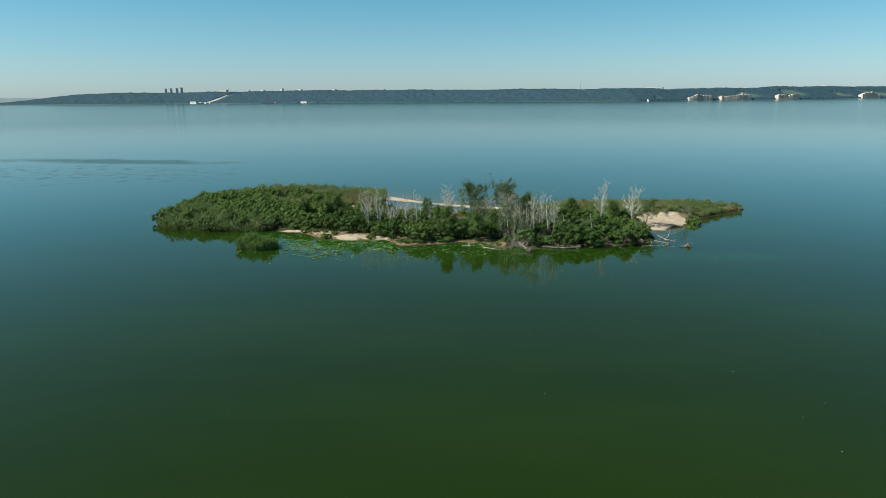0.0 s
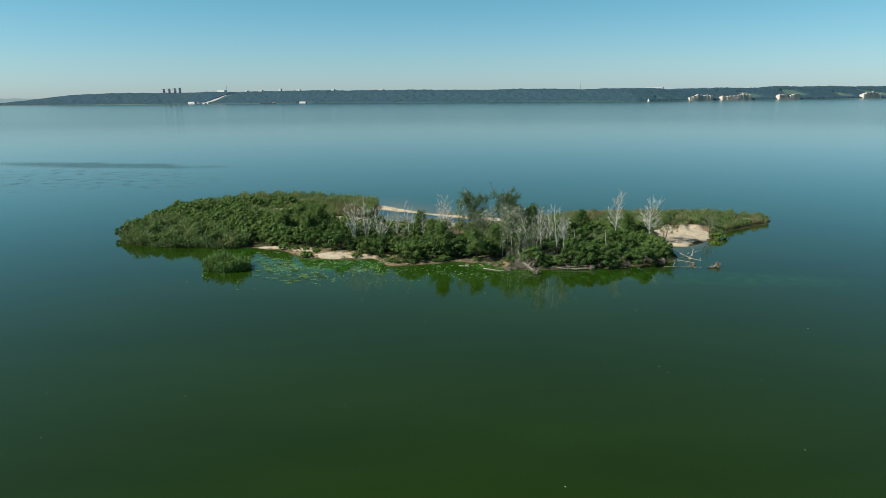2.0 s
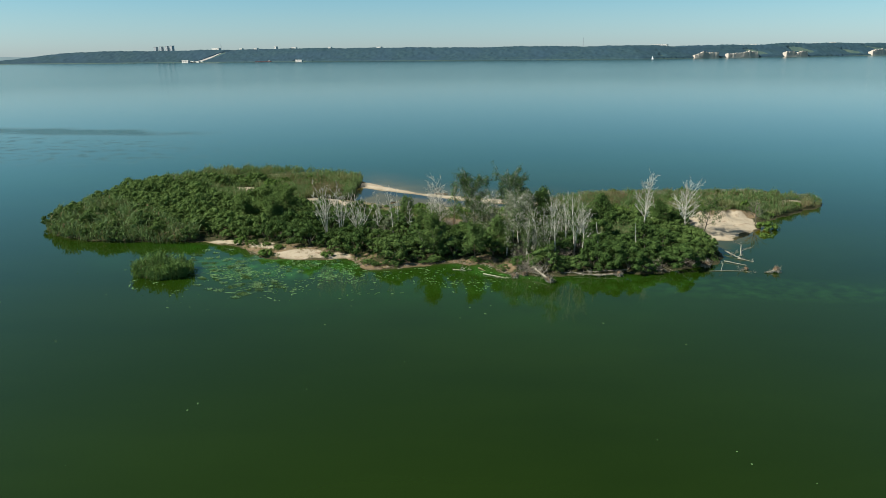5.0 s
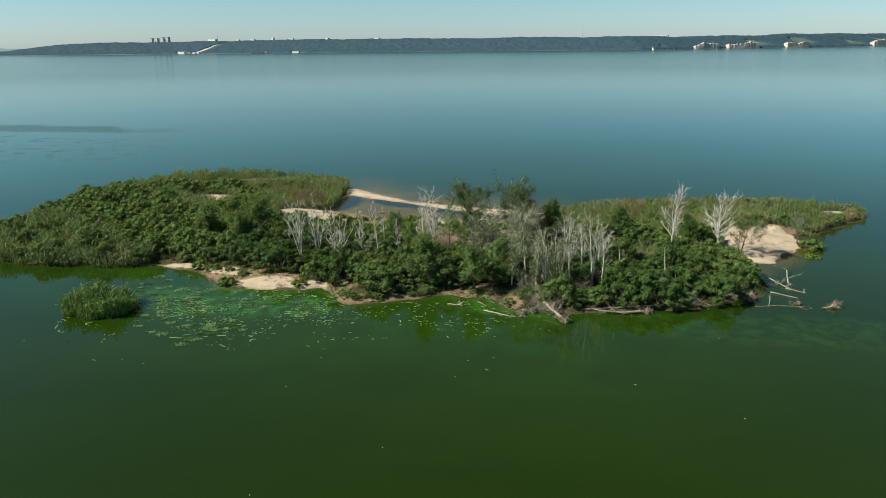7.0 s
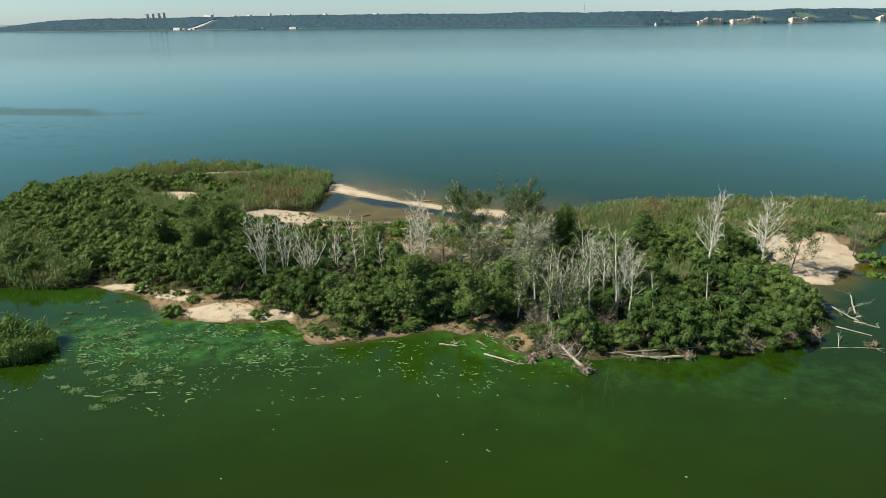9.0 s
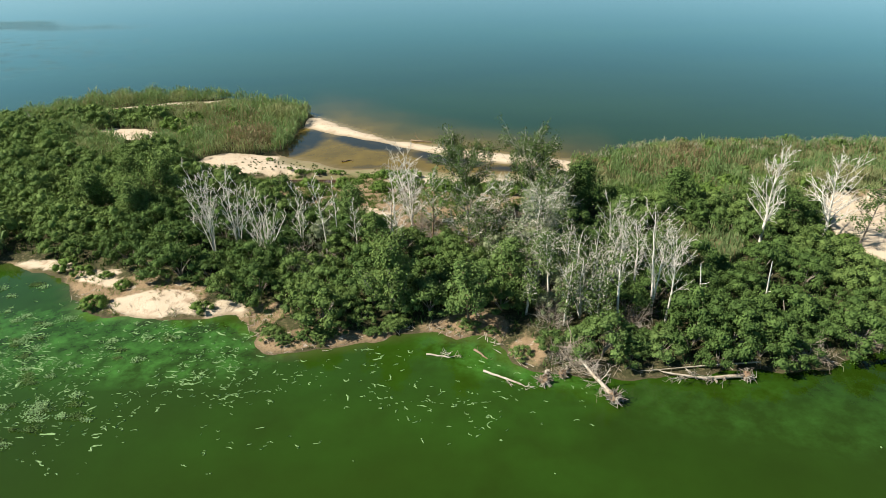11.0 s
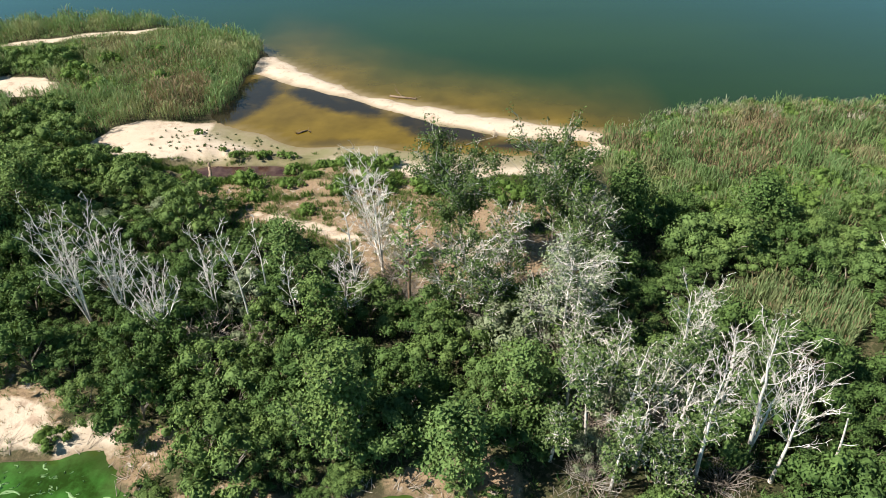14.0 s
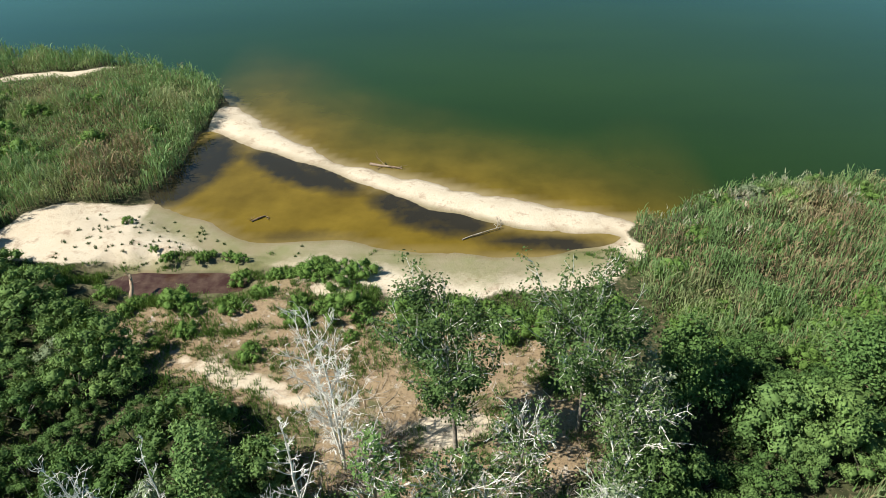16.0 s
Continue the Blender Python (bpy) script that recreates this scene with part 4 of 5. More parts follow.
def reeds(name, zone, box4, per_m2, height, rng, label, dry=0.12, limit=0.4, low=None, stalks=0.35, blade=None, broad=1.0, clumpy=0.22):
    area = (box4[1] - box4[0]) * (box4[3] - box4[2])
    n = int(area * per_m2)
    x, y = rng.uniform(box4[0], box4[1], n), rng.uniform(box4[2], box4[3], n)
    ok = (zone(x, y) + 0.7 * wavy(x, y, 3.0, 2) > 0) & (bare(x, y) < limit)
    x, y = x[ok], y[ok]
    z = np.maximum(ground_z(x, y), -0.3)
    n = len(x)
    tall = height * rng.uniform(0.6, 1.1, n) * (1 + 0.18 * wavy(x, y, 6.0, 1) + clumpy * wavy(x, y, 2.1, 4))
    if low:
        tall = tall * (1 - 0.62 * low(x, y))
    a = rng.uniform(0, 2 * np.pi, n)
    lean_a = rng.uniform(0, 2 * np.pi, n)
    stalk = rng.uniform(0, 1, n) < stalks
    foot = np.where(stalk, 0, tall * rng.uniform(0.2, 0.8, n))
    rise = np.where(stalk, tall, np.minimum(tall * rng.uniform(0.14, 0.36, n), tall * 1.02 - foot))
    out = np.where(stalk, tall * rng.uniform(0.02, 0.13, n), tall * rng.uniform(0.08, 0.34, n))
    wide = np.where(stalk, rng.uniform(0.018, 0.04, n), rng.uniform(0.035, 0.085, n) * broad)
    side = np.column_stack([np.cos(a), np.sin(a), a * 0]) * wide[:, None]
    p0 = np.column_stack([x, y, z - 0.05 + foot])
    off = np.column_stack([np.cos(lean_a), np.sin(lean_a), a * 0]) * out[:, None]
    p1 = p0 + off * 0.45 + np.column_stack([a * 0, a * 0, rise * 0.7])
    p2 = p0 + off + np.column_stack([a * 0, a * 0, rise * rng.uniform(0.75, 1.0, n)])
    v = np.stack([p0 - side * 0.5, p0 + side * 0.5, p1 + side, p1 - side, p2 + side * 0.12, p2 - side * 0.12], 1)
    f = np.array([[0, 1, 2, 3], [3, 2, 4, 5]])
    drier = rng.uniform(0, 1, n) < dry + 0.36 * np.clip(wavy(x, y, 11.0, 6) - 0.35, 0, 1) + 0.42 * np.maximum.reduce([1.5 * blob(x, y, -25.5, 202, 4.0, 6.5, 15), 0.8 * blob(x, y, -30, 210, 5, 6, 0), 0.6 * blob(x, y, -40, 219, 12, 4, 14), blob(x, y, 26, 186, 2.5, 4, 0), 0.7 * blob(x, y, 34, 183, 3, 5, 30), 0.6 * blob(x, y, 50, 193, 8, 2.5, 0), 0.8 * blob(x, y, 39, 186, 2.6, 8, -25), 0.6 * blob(x, y, 62, 190, 10, 2, 0), 0.5 * blob(x, y, 47, 184, 2, 6, 40)])
    obs = []
    for flag, mat in ((False, blade or REED), (True, REED_DRY)):
        w = v[drier == flag]
        if len(w):
            obs.append((w.reshape(-1, 3), (f[None] + 6 * np.arange(len(w))[:, None, None]).reshape(-1, 4), mat))
    tagged(link(name, *obs[0]), label, "reeds", kind="stuff")
    if len(obs) > 1:
        tagged(link("dry_" + name, *obs[1]), "tan dry stems standing among the green reeds", "reeds", kind="stuff")


reeds("reed_bed", reed_west, (-78, -18, 191, 235), 50, 2.1, rng, "tall green reed bed on the island's tip", 0.08, stalks=0.3, broad=0.7, clumpy=0.5, low=lambda x, y: np.maximum(blob(x, y, -45, 221.5, 17, 6.0, 14), 0.6 * blob(x, y, -38, 207, 14, 6, 0)))
reeds("reed_bed", reed_front, (-78, -41, 159, 201), 42, 2.5, rng, "grey-green bushy reeds along the water's edge", 0.07, blade=REED_GREY, broad=1.5, clumpy=0.42, stalks=0.22)
reeds("reed_bed", reed_mid, (-68, -42, 190, 213), 40, 2.0, rng, "yellow-green grass and reeds between the bushes", 0.10, clumpy=0.3)
reeds("reed_bed", reed_east, (22, 85, 169, 198), 56, 1.6, rng, "waist-high green and tan reeds and grass", 0.08, stalks=0.3, broad=0.6, clumpy=0.55)
reeds("grass_glade", reed_glade, (22, 41, 156, 169), 85, 1.6, rng, "tall tan and green grass in a glade", 0.16, stalks=0.7, blade=REED_GREY, broad=0.55, clumpy=0.4)

islet = mask_of([(-45.5, 143), (-44, 146.6), (-40.5, 146.8), (-37.4, 144.6), (-36.2, 141.6), (-37.6, 139.6), (-41.5, 140.2)])
reeds("reed_islet", islet, (-48, -33, 137, 151), 95, 2.7, rng, "dense dark clump of leafy reeds standing in the water", 0.02, blade=REED_DEEP, broad=1.3, clumpy=0.4, stalks=0.35)


def tufts(name, n, box4, height, mat, rng, want, label, blades=5, wide=0.05, lift=0.0):
    x, y = rng.uniform(box4[0], box4[1], n), rng.uniform(box4[2], box4[3], n)
    ok = want(x, y) & (ground_z(x, y) > 0.06)
    x, y = np.repeat(x[ok], blades), np.repeat(y[ok], blades)
    m = len(x)
    h = height * rng.uniform(0.4, 1.2, m)
    a, b = rng.uniform(0, 6.28, m), rng.uniform(0, 6.28, m)
    base = np.column_stack([x + rng.normal(0, height * 0.3, m), y + rng.normal(0, height * 0.3, m), ground_z(x, y) - 0.03 + lift * rng.uniform(0.85, 1.25, m)])
    sd = np.column_stack([np.cos(a), np.sin(a), a * 0]) * wide
    tip = base + np.column_stack([np.cos(b) * h * 0.45, np.sin(b) * h * 0.45, h])
    v = np.stack([base - sd, base + sd, tip + sd * 0.3, tip - sd * 0.3], 1).reshape(-1, 3)
    return tagged(link(name, v, np.arange(4 * m).reshape(-1, 4), mat), label, "grass", kind="stuff")


# dark leaf colour on these herbs stands in for shade between bushes
tufts("undergrowth", 16000, (-76, 50, 141, 218), 0.55, LEAF_DARK, rng, lambda x, y: (thicket_zone(x, y) > -1.5) & (bare(x, y) < 0.45), "low herbs between the bushes, gap shade in their dark leaf colour", 5, 0.06)
tufts("meadow_grass", 20000, (-30, 30, 160, 190), 0.32, LEAF_HERB, rng, lambda x, y: (sandiness(x, y) < 0.5) & (thicket_zone(x, y) < 0.5) & (wavy(x, y, 4.2, 2) + 0.5 * wavy(x, y, 1.3, 5) + 0.35 * (x < 0) > 0.12), "short green plants on the open ground", 9, 0.026)
tufts("bank_herbs", 3600, (-34, 14, 143, 161), 0.4, LEAF_HERB, rng, lambda x, y: (soiliness(x, y) > 0.3) & (sandiness(x, y) < 0.5) & (wavy(x, y, 2.5, 5) > 0.0), "green weeds scattered over the bank", 9, 0.02)
tufts("clearing_weeds", 5200, (-16, 22, 162, 178), 0.38, LEAF_HERB, rng, lambda x, y: (soiliness(x, y) > 0.3) & (wavy(x, y, 2.2, 1) + 0.4 * wavy(x, y, 0.9, 6) > 0.2), "green weeds spread over the clearing", 9, 0.02)
tufts("sand_edge_grass", 2600, (48, 68, 158, 180), 0.7, REED, rng, lambda x, y: (sandiness(x, y) < 0.5) & (y > 172.5) & (wavy(x, y, 3, 3) > -0.4), "green grass fringing the eastern sand", 6, 0.035)
tufts("reed_plumes", 2000, (26, 84, 180, 197), 0.4, PLUME, rng, lambda x, y: (reed_east(x, y) > 0.2) & (reed_east(x, y) < 7) & (wavy(x, y, 2.6, 9) + 0.08 * (y - 190) > 0.35), "pale feathery seed heads on the reeds", 4, 0.05, 1.15)
tufts("beach_weeds", 1500, (-38, -12, 148, 161), 0.26, LEAF_HERB, rng, lambda x, y: (bare(x, y) > 0.3) & (wavy(x, y, 2.0, 8) + 0.5 * wavy(x, y, 0.8, 2) > 0.62), "small green weeds growing on the beach", 11, 0.02)
tufts("sparse_grass", 6500, (-34, 26, 143, 190), 0.28, REED_DRY, rng, lambda x, y: (soiliness(x, y) > 0.3) & (wavy(x, y, 4, 3) > 0.1), "dry grass tufts on the bare soil", 6, 0.018)
rng4 = np.random.default_rng(58)
tufts("pool_herbs", 5200, (-22, 3, 174.5, 184.6), 0.5, LEAF_HERB, rng4, lambda x, y: (np.hypot((x + 11.5) / 6.4, (y - 182.0) / 1.0) > 1) & (bare(x, y) < 0.75) & (wavy(x, y, 2.4, 4) + 0.5 * wavy(x, y, 0.9, 7) > -0.05), "leafy green plants crowding the brown puddle", 10, 0.03)
tufts("sand_tufts", 150, (-24, -3, 184.8, 193), 0.2, LEAF_DARK, rng4, lambda x, y: (sandiness(x, y) > 0.6) & (ground_z(x, y) > 0.1), "scattered dark weed tufts on the pale sand", 22, 0.025)

# low green bushes on the open middle and the east side
low = [(-2.5, 183.5, 0.9), (-0.5, 182.6, 0.9), (1.2, 183.6, 0.8), (5, 178.6, 1.1), (8.5, 177.8, 1.2), (12, 177.0, 1.1), (15, 176.5, 1.2), (-6, 181.2, 0.8), (-9, 179.2, 0.7), (-12, 180.2, 0.8), (-2.8, 178.2, 0.8), (-19.9, 191.6, 0.4),
       (-16, 187, 0.3), (-14.4, 186.6, 0.3), (0.5, 178.8, 1.1), (18.5, 177, 1.5), (60.6, 161.4, 1.0), (62.9, 165.8, 1.3), (38, 174.5, 1.3), (43.5, 173, 1.3), (47, 178, 1.1), (40, 178.5, 1.0), (52, 184, 1.2), (-16.8, 150.6, 0.7), (-27.4, 151.6, 0.8),
       (-25.8, 154.6, 0.6), (-31.2, 157.6, 0.7), (-33.5, 159.2, 0.8), (-28.4, 156.8, 0.5), (-35, 203, 1.4), (-40, 208, 1.5), (-47, 212, 1.6), (-33, 215, 1.3), (-52, 214.5, 1.5), (-58, 217, 1.6), (-38, 213, 1.2), (-29, 206, 1.1), (-24, 209, 1.0), (-44, 217, 1.2)]
rng3 = np.random.default_rng(41)
for cx, cy, sx, sy, m in ((-5.5, 184.4, 2.2, 0.7, 7), (-1.5, 183.6, 2.4, 1.0, 8), (-13, 180.4, 4.5, 0.8, 10), (-7, 180.0, 3.0, 1.0, 8), (6, 177.6, 4.0, 1.3, 9), (-10, 176.8, 4.0, 0.9, 6), (-18.5, 181.0, 1.6, 1.4, 6), (-12, 186.4, 4.0, 0.5, 5)):
    low += [(cx + rng3.normal(0, sx), cy + rng3.normal(0, sy), rng3.uniform(0.28, 0.62)) for _ in range(m)]
low = [b for b in low if not (-11.6 < b[0] < -6.6 and abs(b[1] - (179.4 - 0.77 * (b[0] + 9.2))) < 1.0)]  # the fallen log lies clear
herb_crowns = [shrub_crown(np.random.default_rng(300 + i), 1.5, 1.3, 1000, 0.13, 16, 5, 4) for i in range(3)]
made = {}
for i, (x, y, s) in enumerate(low):
    m = pose(x, y, float(ground_z(x, y)) - 0.03, 0, 0, rng.uniform(0, 360))
    if i % 3 not in made:
        root = new("bush")
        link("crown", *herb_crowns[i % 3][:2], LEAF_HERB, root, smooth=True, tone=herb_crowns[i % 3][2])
        link("woody_base", *shrub_stems(np.random.default_rng(320 + i), 1.2, 1.2, 5), BARK_BROWN, root)
        made[i % 3] = ob = tagged(root, "low bright green bush on open ground", "bush", "low bushes")
        ob.matrix_basis = m
    else:
        ob = copy_thing(made[i % 3], m)
    ob.scale = (s, s, s)

# bushes in front of and among the eastern reeds
rng2 = np.random.default_rng(23)
east = mask_of([(22, 170), (26, 167.5), (36, 167), (40, 163), (44, 163), (49, 161), (52, 168), (55, 179), (46, 181), (36, 178), (28, 179), (22, 176)])
for i, (x, y) in enumerate(scatter(rng2, lambda x, y: np.where(thicket_zone(x, y) > 0, -1, east(x, y)), 1.9, (21, 56, 160, 182), 6000)):
    s = rng2.uniform(0.7, 1.3) * (0.8 if y < 172 else 0.75)
    deep = [k for k in first_of if k[1] == ("plain", "dark")[i % 2]][0]
    copy_thing(first_of[deep] if y < 173.5 and i % 6 else made[i % 3], pose(x, y, float(ground_z(x, y)) - 0.03, 0, 0, rng2.uniform(0, 360))).scale = (s, s, s * rng2.uniform(0.8, 1.3))

# dark low growth hanging over the front bank
for i in range(26):
    x = rng2.uniform(-10, 2.5) if i < 18 else rng2.uniform(-16, 12)
    y = float(np.interp(x, [-16, -13.4, -11, -8.5, -3, 1, 4.2, 9.4, 12], [150.6, 150.6, 148.0, 145.0, 145.8, 147.0, 147.8, 146.0, 142.6])) + rng2.normal(0.2, 0.5)
    if ground_z(x, y) > 0.12:
        s = rng2.uniform(0.22, 0.42)
        copy_thing(first_of[[k for k in first_of if k[1] == ("plain", "dark")[i % 2]][0]], pose(x, y, float(ground_z(x, y)) - 0.03, 0, 0, rng2.uniform(0, 360))).scale = (s * 1.5, s * 1.3, s * 0.8)

for i, (x, y) in enumerate(scatter(rng2, reed_front, 3.3, (-77, -42, 161, 200), 3000, inset=0.8)):
    s = rng2.uniform(0.7, 1.15)
    copy_thing(first_of[[k for k in first_of if k[1] == ("plain", "dark", "light")[i % 3]][0]], pose(x, y, float(ground_z(x, y)) - 0.03, 0, 0, rng2.uniform(0, 360))).scale = (s, s, s)

for i in range(30):
    x = rng2.uniform(30, 83)
    y = float(np.interp(x, [30, 38, 54, 70, 77.5, 83], [192.2, 195.6, 195.2, 195.2, 192.4, 188])) - abs(rng2.normal(0, 1.4))
    s = rng2.uniform(0.35, 0.62)
    copy_thing(first_of[[k for k in first_of if k[1] == ("light", "plain", "grey")[i % 3]][0]], pose(x, y, float(ground_z(x, y)) - 0.03, 0, 0, rng2.uniform(0, 360))).scale = (s * 1.3, s * 1.1, s * rng2.uniform(0.9, 1.2))

for i, (x, y) in enumerate(scatter(rng2, reed_east, 4.6, (24, 84, 172, 197), 3000, inset=0.6)):
    s = rng2.uniform(0.45, 0.85) * (1.0 if i % 3 else 0.6)
    copy_thing(made[i % 3] if i % 3 else first_of[[k for k in first_of if k[1] == "light"][0]], pose(x, y, float(ground_z(x, y)) - 0.03, 0, 0, rng2.uniform(0, 360))).scale = (s * 1.2, s * 1.2, s * rng2.uniform(1.1, 1.7))

# ---- standing trees ----
SPARSE = "tall thin-leaved tree with grey bark and worn crown"
DEAD = "bare dead tree bleached white by droppings"
DEAD_LEAFY = "bleached dying tree with a few green leaves low down"
tall = dict(limbs=24, forks=6, twigs=4, clump=0.24, per=13, leaf_size=0.19, branch_bark=BARK_WHITE, bare_top=0.2)
tree(8.2, 166.8, 8.0, 1, BARK_GREY, LEAF_CROWN, 0.6, SPARSE, lean=(-0.7, 2.4), start=0.36, rise=0.7, thick=1.0, reach=0.27, taper=-1, **tall)
tree(15.4, 168.2, 8.0, 5, BARK_GREY, LEAF_CROWN, 0.6, SPARSE, lean=(0.0, 1.6), start=0.36, rise=0.7, thick=1.0, reach=0.29, taper=-1, **tall)
for k, (x, y, h, cover) in enumerate(((11.4, 163.4, 6.4, 0.10), (17.2, 165.2, 6.2, 0.2), (9.8, 159.6, 5.4, 0.10), (15.4, 160.6, 6.0, 0.12))):
    tree(x, y, h, 180 + k, BARK_GREY, LEAF_WORN, cover, "half-bare tree with grey twisted limbs and thin leaves", group="worn trees of the colony", start=0.22, rise=0.8, thick=0.95, reach=0.32, taper=0.25, **tall)
tree(-0.1, 159.6, 6.4, 31, BARK_GREY, None, 0, "bare grey tree with spreading side branches", "dead tree", "dead trees of the colony", "dead_tree", start=0.25, limbs=26, reach=0.3, rise=0.35, forks=4, twigs=3, thick=0.55, branch_bark=BARK_WHITE)
tree(0.4, 162.2, 7.4, 32, BARK_WHITE, None, 0, DEAD, "dead tree", "dead trees of the colony", "dead_tree", lean=(-0.3, 0.8), start=0.2, limbs=20, reach=0.2, rise=0.8, forks=4, twigs=3)
tree(4.3, 160.7, 8.6, 33, BARK_BROWN, LEAF_TREE, 0.09, "slender bare tree with few remaining leaves", lean=(0.1, 0.8), bare_top=0.5, start=0.4, limbs=22, reach=0.2, rise=0.9, forks=5, twigs=3, branch_bark=BARK_WHITE, per=10)
tree(2.0, 165.8, 8.6, 34, BARK_WHITE, None, 0, "dead tree caked white with droppings, dense with twigs", "dead tree", "dead trees of the colony", "dead_tree", lean=(-1.3, 2.6), start=0.25, limbs=18, reach=0.22, rise=0.8, forks=6, twigs=4, taper=0.2, thick=0.8, r0=0.1, stems_at=((0, 0, 1), (-0.9, 0.5, 0.86), (0.8, 0.3, 0.8), (0.2, -0.6, 0.62)))
tree(8.0, 160.7, 6.4, 35, BARK_GREY, LEAF_WORN, 0.12, "broad half-bare tree with pale twisted branches", start=0.18, limbs=30, reach=0.42, rise=0.55, forks=6, twigs=4, taper=0.4, branch_bark=BARK_WHITE, per=10)
tree(14.6, 157.4, 7.6, 36, BARK_WHITE, LEAF_GREY, 0.10, "bleached dead tree with drooping white branches", "dead tree", "dead trees of the colony", "dead_tree", start=0.15, limbs=44, reach=0.4, rise=0.45, forks=7, twigs=5, droop=0.2, taper=0.3, thick=0.6, per=10)
tree(-4.0, 162.5, 6.4, 37, BARK_BROWN, LEAF_TREE, 0.3, "slim leafy tree above the thicket", start=0.35, limbs=20, reach=0.28, rise=0.8, forks=5, twigs=3, per=12, leaf_size=0.22, clump=0.26)
bushy = dict(start=0.1, limbs=26, rise=0.6, forks=4, twigs=2, clump=0.32, per=12, leaf_size=0.24)
tree(21.2, 169.2, 5.9, 6, BARK_BROWN, LEAF_DARK, 0.95, "dense dark green tree beside the reeds", reach=0.36, **bushy)
tree(18.6, 168.2, 5.6, 66, BARK_GREY, LEAF_GREY, 0.2, "grey dying tree under a dark crown", start=0.1, limbs=24, reach=0.34, rise=0.5, forks=5, twigs=4, branch_bark=BARK_WHITE)
tree(33.0, 171.0, 4.6, 7, BARK_BROWN, LEAF_DARK, 0.9, "rounded dark green tree standing in tall grass", reach=0.44, **bushy)
tree(7.5, 147.2, 5.8, 8, BARK_BROWN, LEAF_TREE, 0.36, "young leafy tree on the bare front bank", start=0.2, limbs=24, reach=0.33, rise=0.7, forks=5, twigs=3, clump=0.28, per=12, leaf_size=0.24)
tree(0.8, 149.4, 6.6, 9, BARK_GREY, LEAF_SHRUB, 0.42, "broad leafy tree above the front bank", start=0.12, limbs=28, reach=0.34, rise=0.7, forks=6, twigs=3, clump=0.3, per=13, leaf_size=0.24)
tree(-1.2, 158.5, 5.2, 10, BARK_BROWN, LEAF_SHRUB, 0.5, "small leafy tree in the thicket", start=0.2, limbs=20, reach=0.3, rise=0.8, forks=5, twigs=3)
tree(11.5, 151.5, 5.4, 20, BARK_BROWN, LEAF_TREE, 0.5, "small leafy tree in the thicket", start=0.15, limbs=24, reach=0.34, rise=0.8, forks=5, twigs=3)
for k, (x, y, h) in enumerate(((-28.5, 173.5, 6.2), (-33.5, 177.0, 5.4), (-30.0, 169.0, 4.8), (-36.5, 172.0, 4.6))):
    tree(x, y, h, 120 + k, BARK_BROWN, LEAF_SHRUB, 0.9, "dense dark green tree rising from the thicket", group="dark trees", reach=0.46, **bushy)
tree(42.2, 164.8, 4.8, 15, BARK_BROWN, LEAF_DARK, 0.7, "dark green tree behind a bleached dead one", start=0.15, limbs=24, reach=0.32, rise=0.7, forks=5, twigs=3, clump=0.3)
tree(49.4, 161.4, 6.4, 16, BARK_GREY, LEAF_DARK, 0.3, "sparse dark tree leaning over the sand", lean=(1.2, 0.2), start=0.3, limbs=18, reach=0.42, rise=0.5, forks=5, twigs=4)
tree(62.0, 168.8, 4.6, 17, BARK_GREY, None, 0, "bare grey tree on the sand's edge", start=0.3, limbs=16, reach=0.42, rise=0.5, forks=5, twigs=3)

# dead trees: place, height, spread, where the limbs begin
dead = [(14.7, 149.2, 7.4, 0.26, 0.45), (23.5, 148.1, 10.2, 0.34, 0.3), (20.2, 146.8, 9.4, 0.26, 0.35), (20.6, 152.5, 9.2, 0.28, 0.3), (21.4, 153.6, 8.0, 0.26, 0.25), (18.6, 150.6, 7.8, 0.26, 0.3), (25.0, 151.5, 7.2, 0.24, 0.4),
        (17.2, 147.6, 6.2, 0.36, 0.1), (16.4, 151.8, 7.0, 0.24, 0.3), (12.6, 148.4, 5.0, 0.3, 0.3), (24.4, 146.8, 7.6, 0.3, 0.4), (22.5, 155.5, 6.0, 0.34, 0.2), (18.4, 146.0, 5.2, 0.38, 0.08), (19.4, 148.8, 7.4, 0.24, 0.3), (14.0, 151.6, 6.6, 0.2, 0.35), (15.6, 146.4, 6.4, 0.22, 0.3),
        (22.4, 150.2, 8.6, 0.22, 0.3), (16.8, 149.4, 8.0, 0.2, 0.35)]
# the western group: fans of long bare stems and two slim poles
fans = [(-12.4, 158.4, 7.6, 0.35, 7, 0.2, ((-2.2, 0.0, 0.9), (-1.2, 0.8, 1.0), (-0.3, 1.2, 1.08), (0.4, 0.6, 0.95), (1.4, 0.0, 0.9), (2.2, -0.6, 0.8), (-1.6, -1.2, 0.65), (0.8, -1.4, 0.65))),
        (-18.4, 160.4, 9.0, 0.3, 9, 0.2, ((-1.6, 0.8, 1.0), (-0.9, 1.2, 1.0), (-0.2, 1.0, 0.95), (-2.4, 0.2, 0.85), (1.0, 0.0, 0.8))),
        (-15.9, 160.6, 9.0, 0.3, 10, 0.22, ((-0.6, 0.6, 1.0), (0.3, 0.8, 0.9), (1.5, -0.4, 0.8), (-1.3, 0.2, 0.85))),
        (-6.4, 158.6, 9.0, 0.4, 13, 0.15, ((-0.7, 0.6, 1.0),)), (-5.6, 160.8, 7.8, 0.45, 8, 0.1, ((-0.4, 0.5, 1.0),)), (-9.2, 160.2, 7.4, 0.35, 10, 0.2, ((-0.5, 0.5, 1.0), (0.4, 0.3, 0.85))), (-3.4, 159.2, 6.2, 0.4, 10, 0.16, ((-0.2, 0.3, 1.0),))]
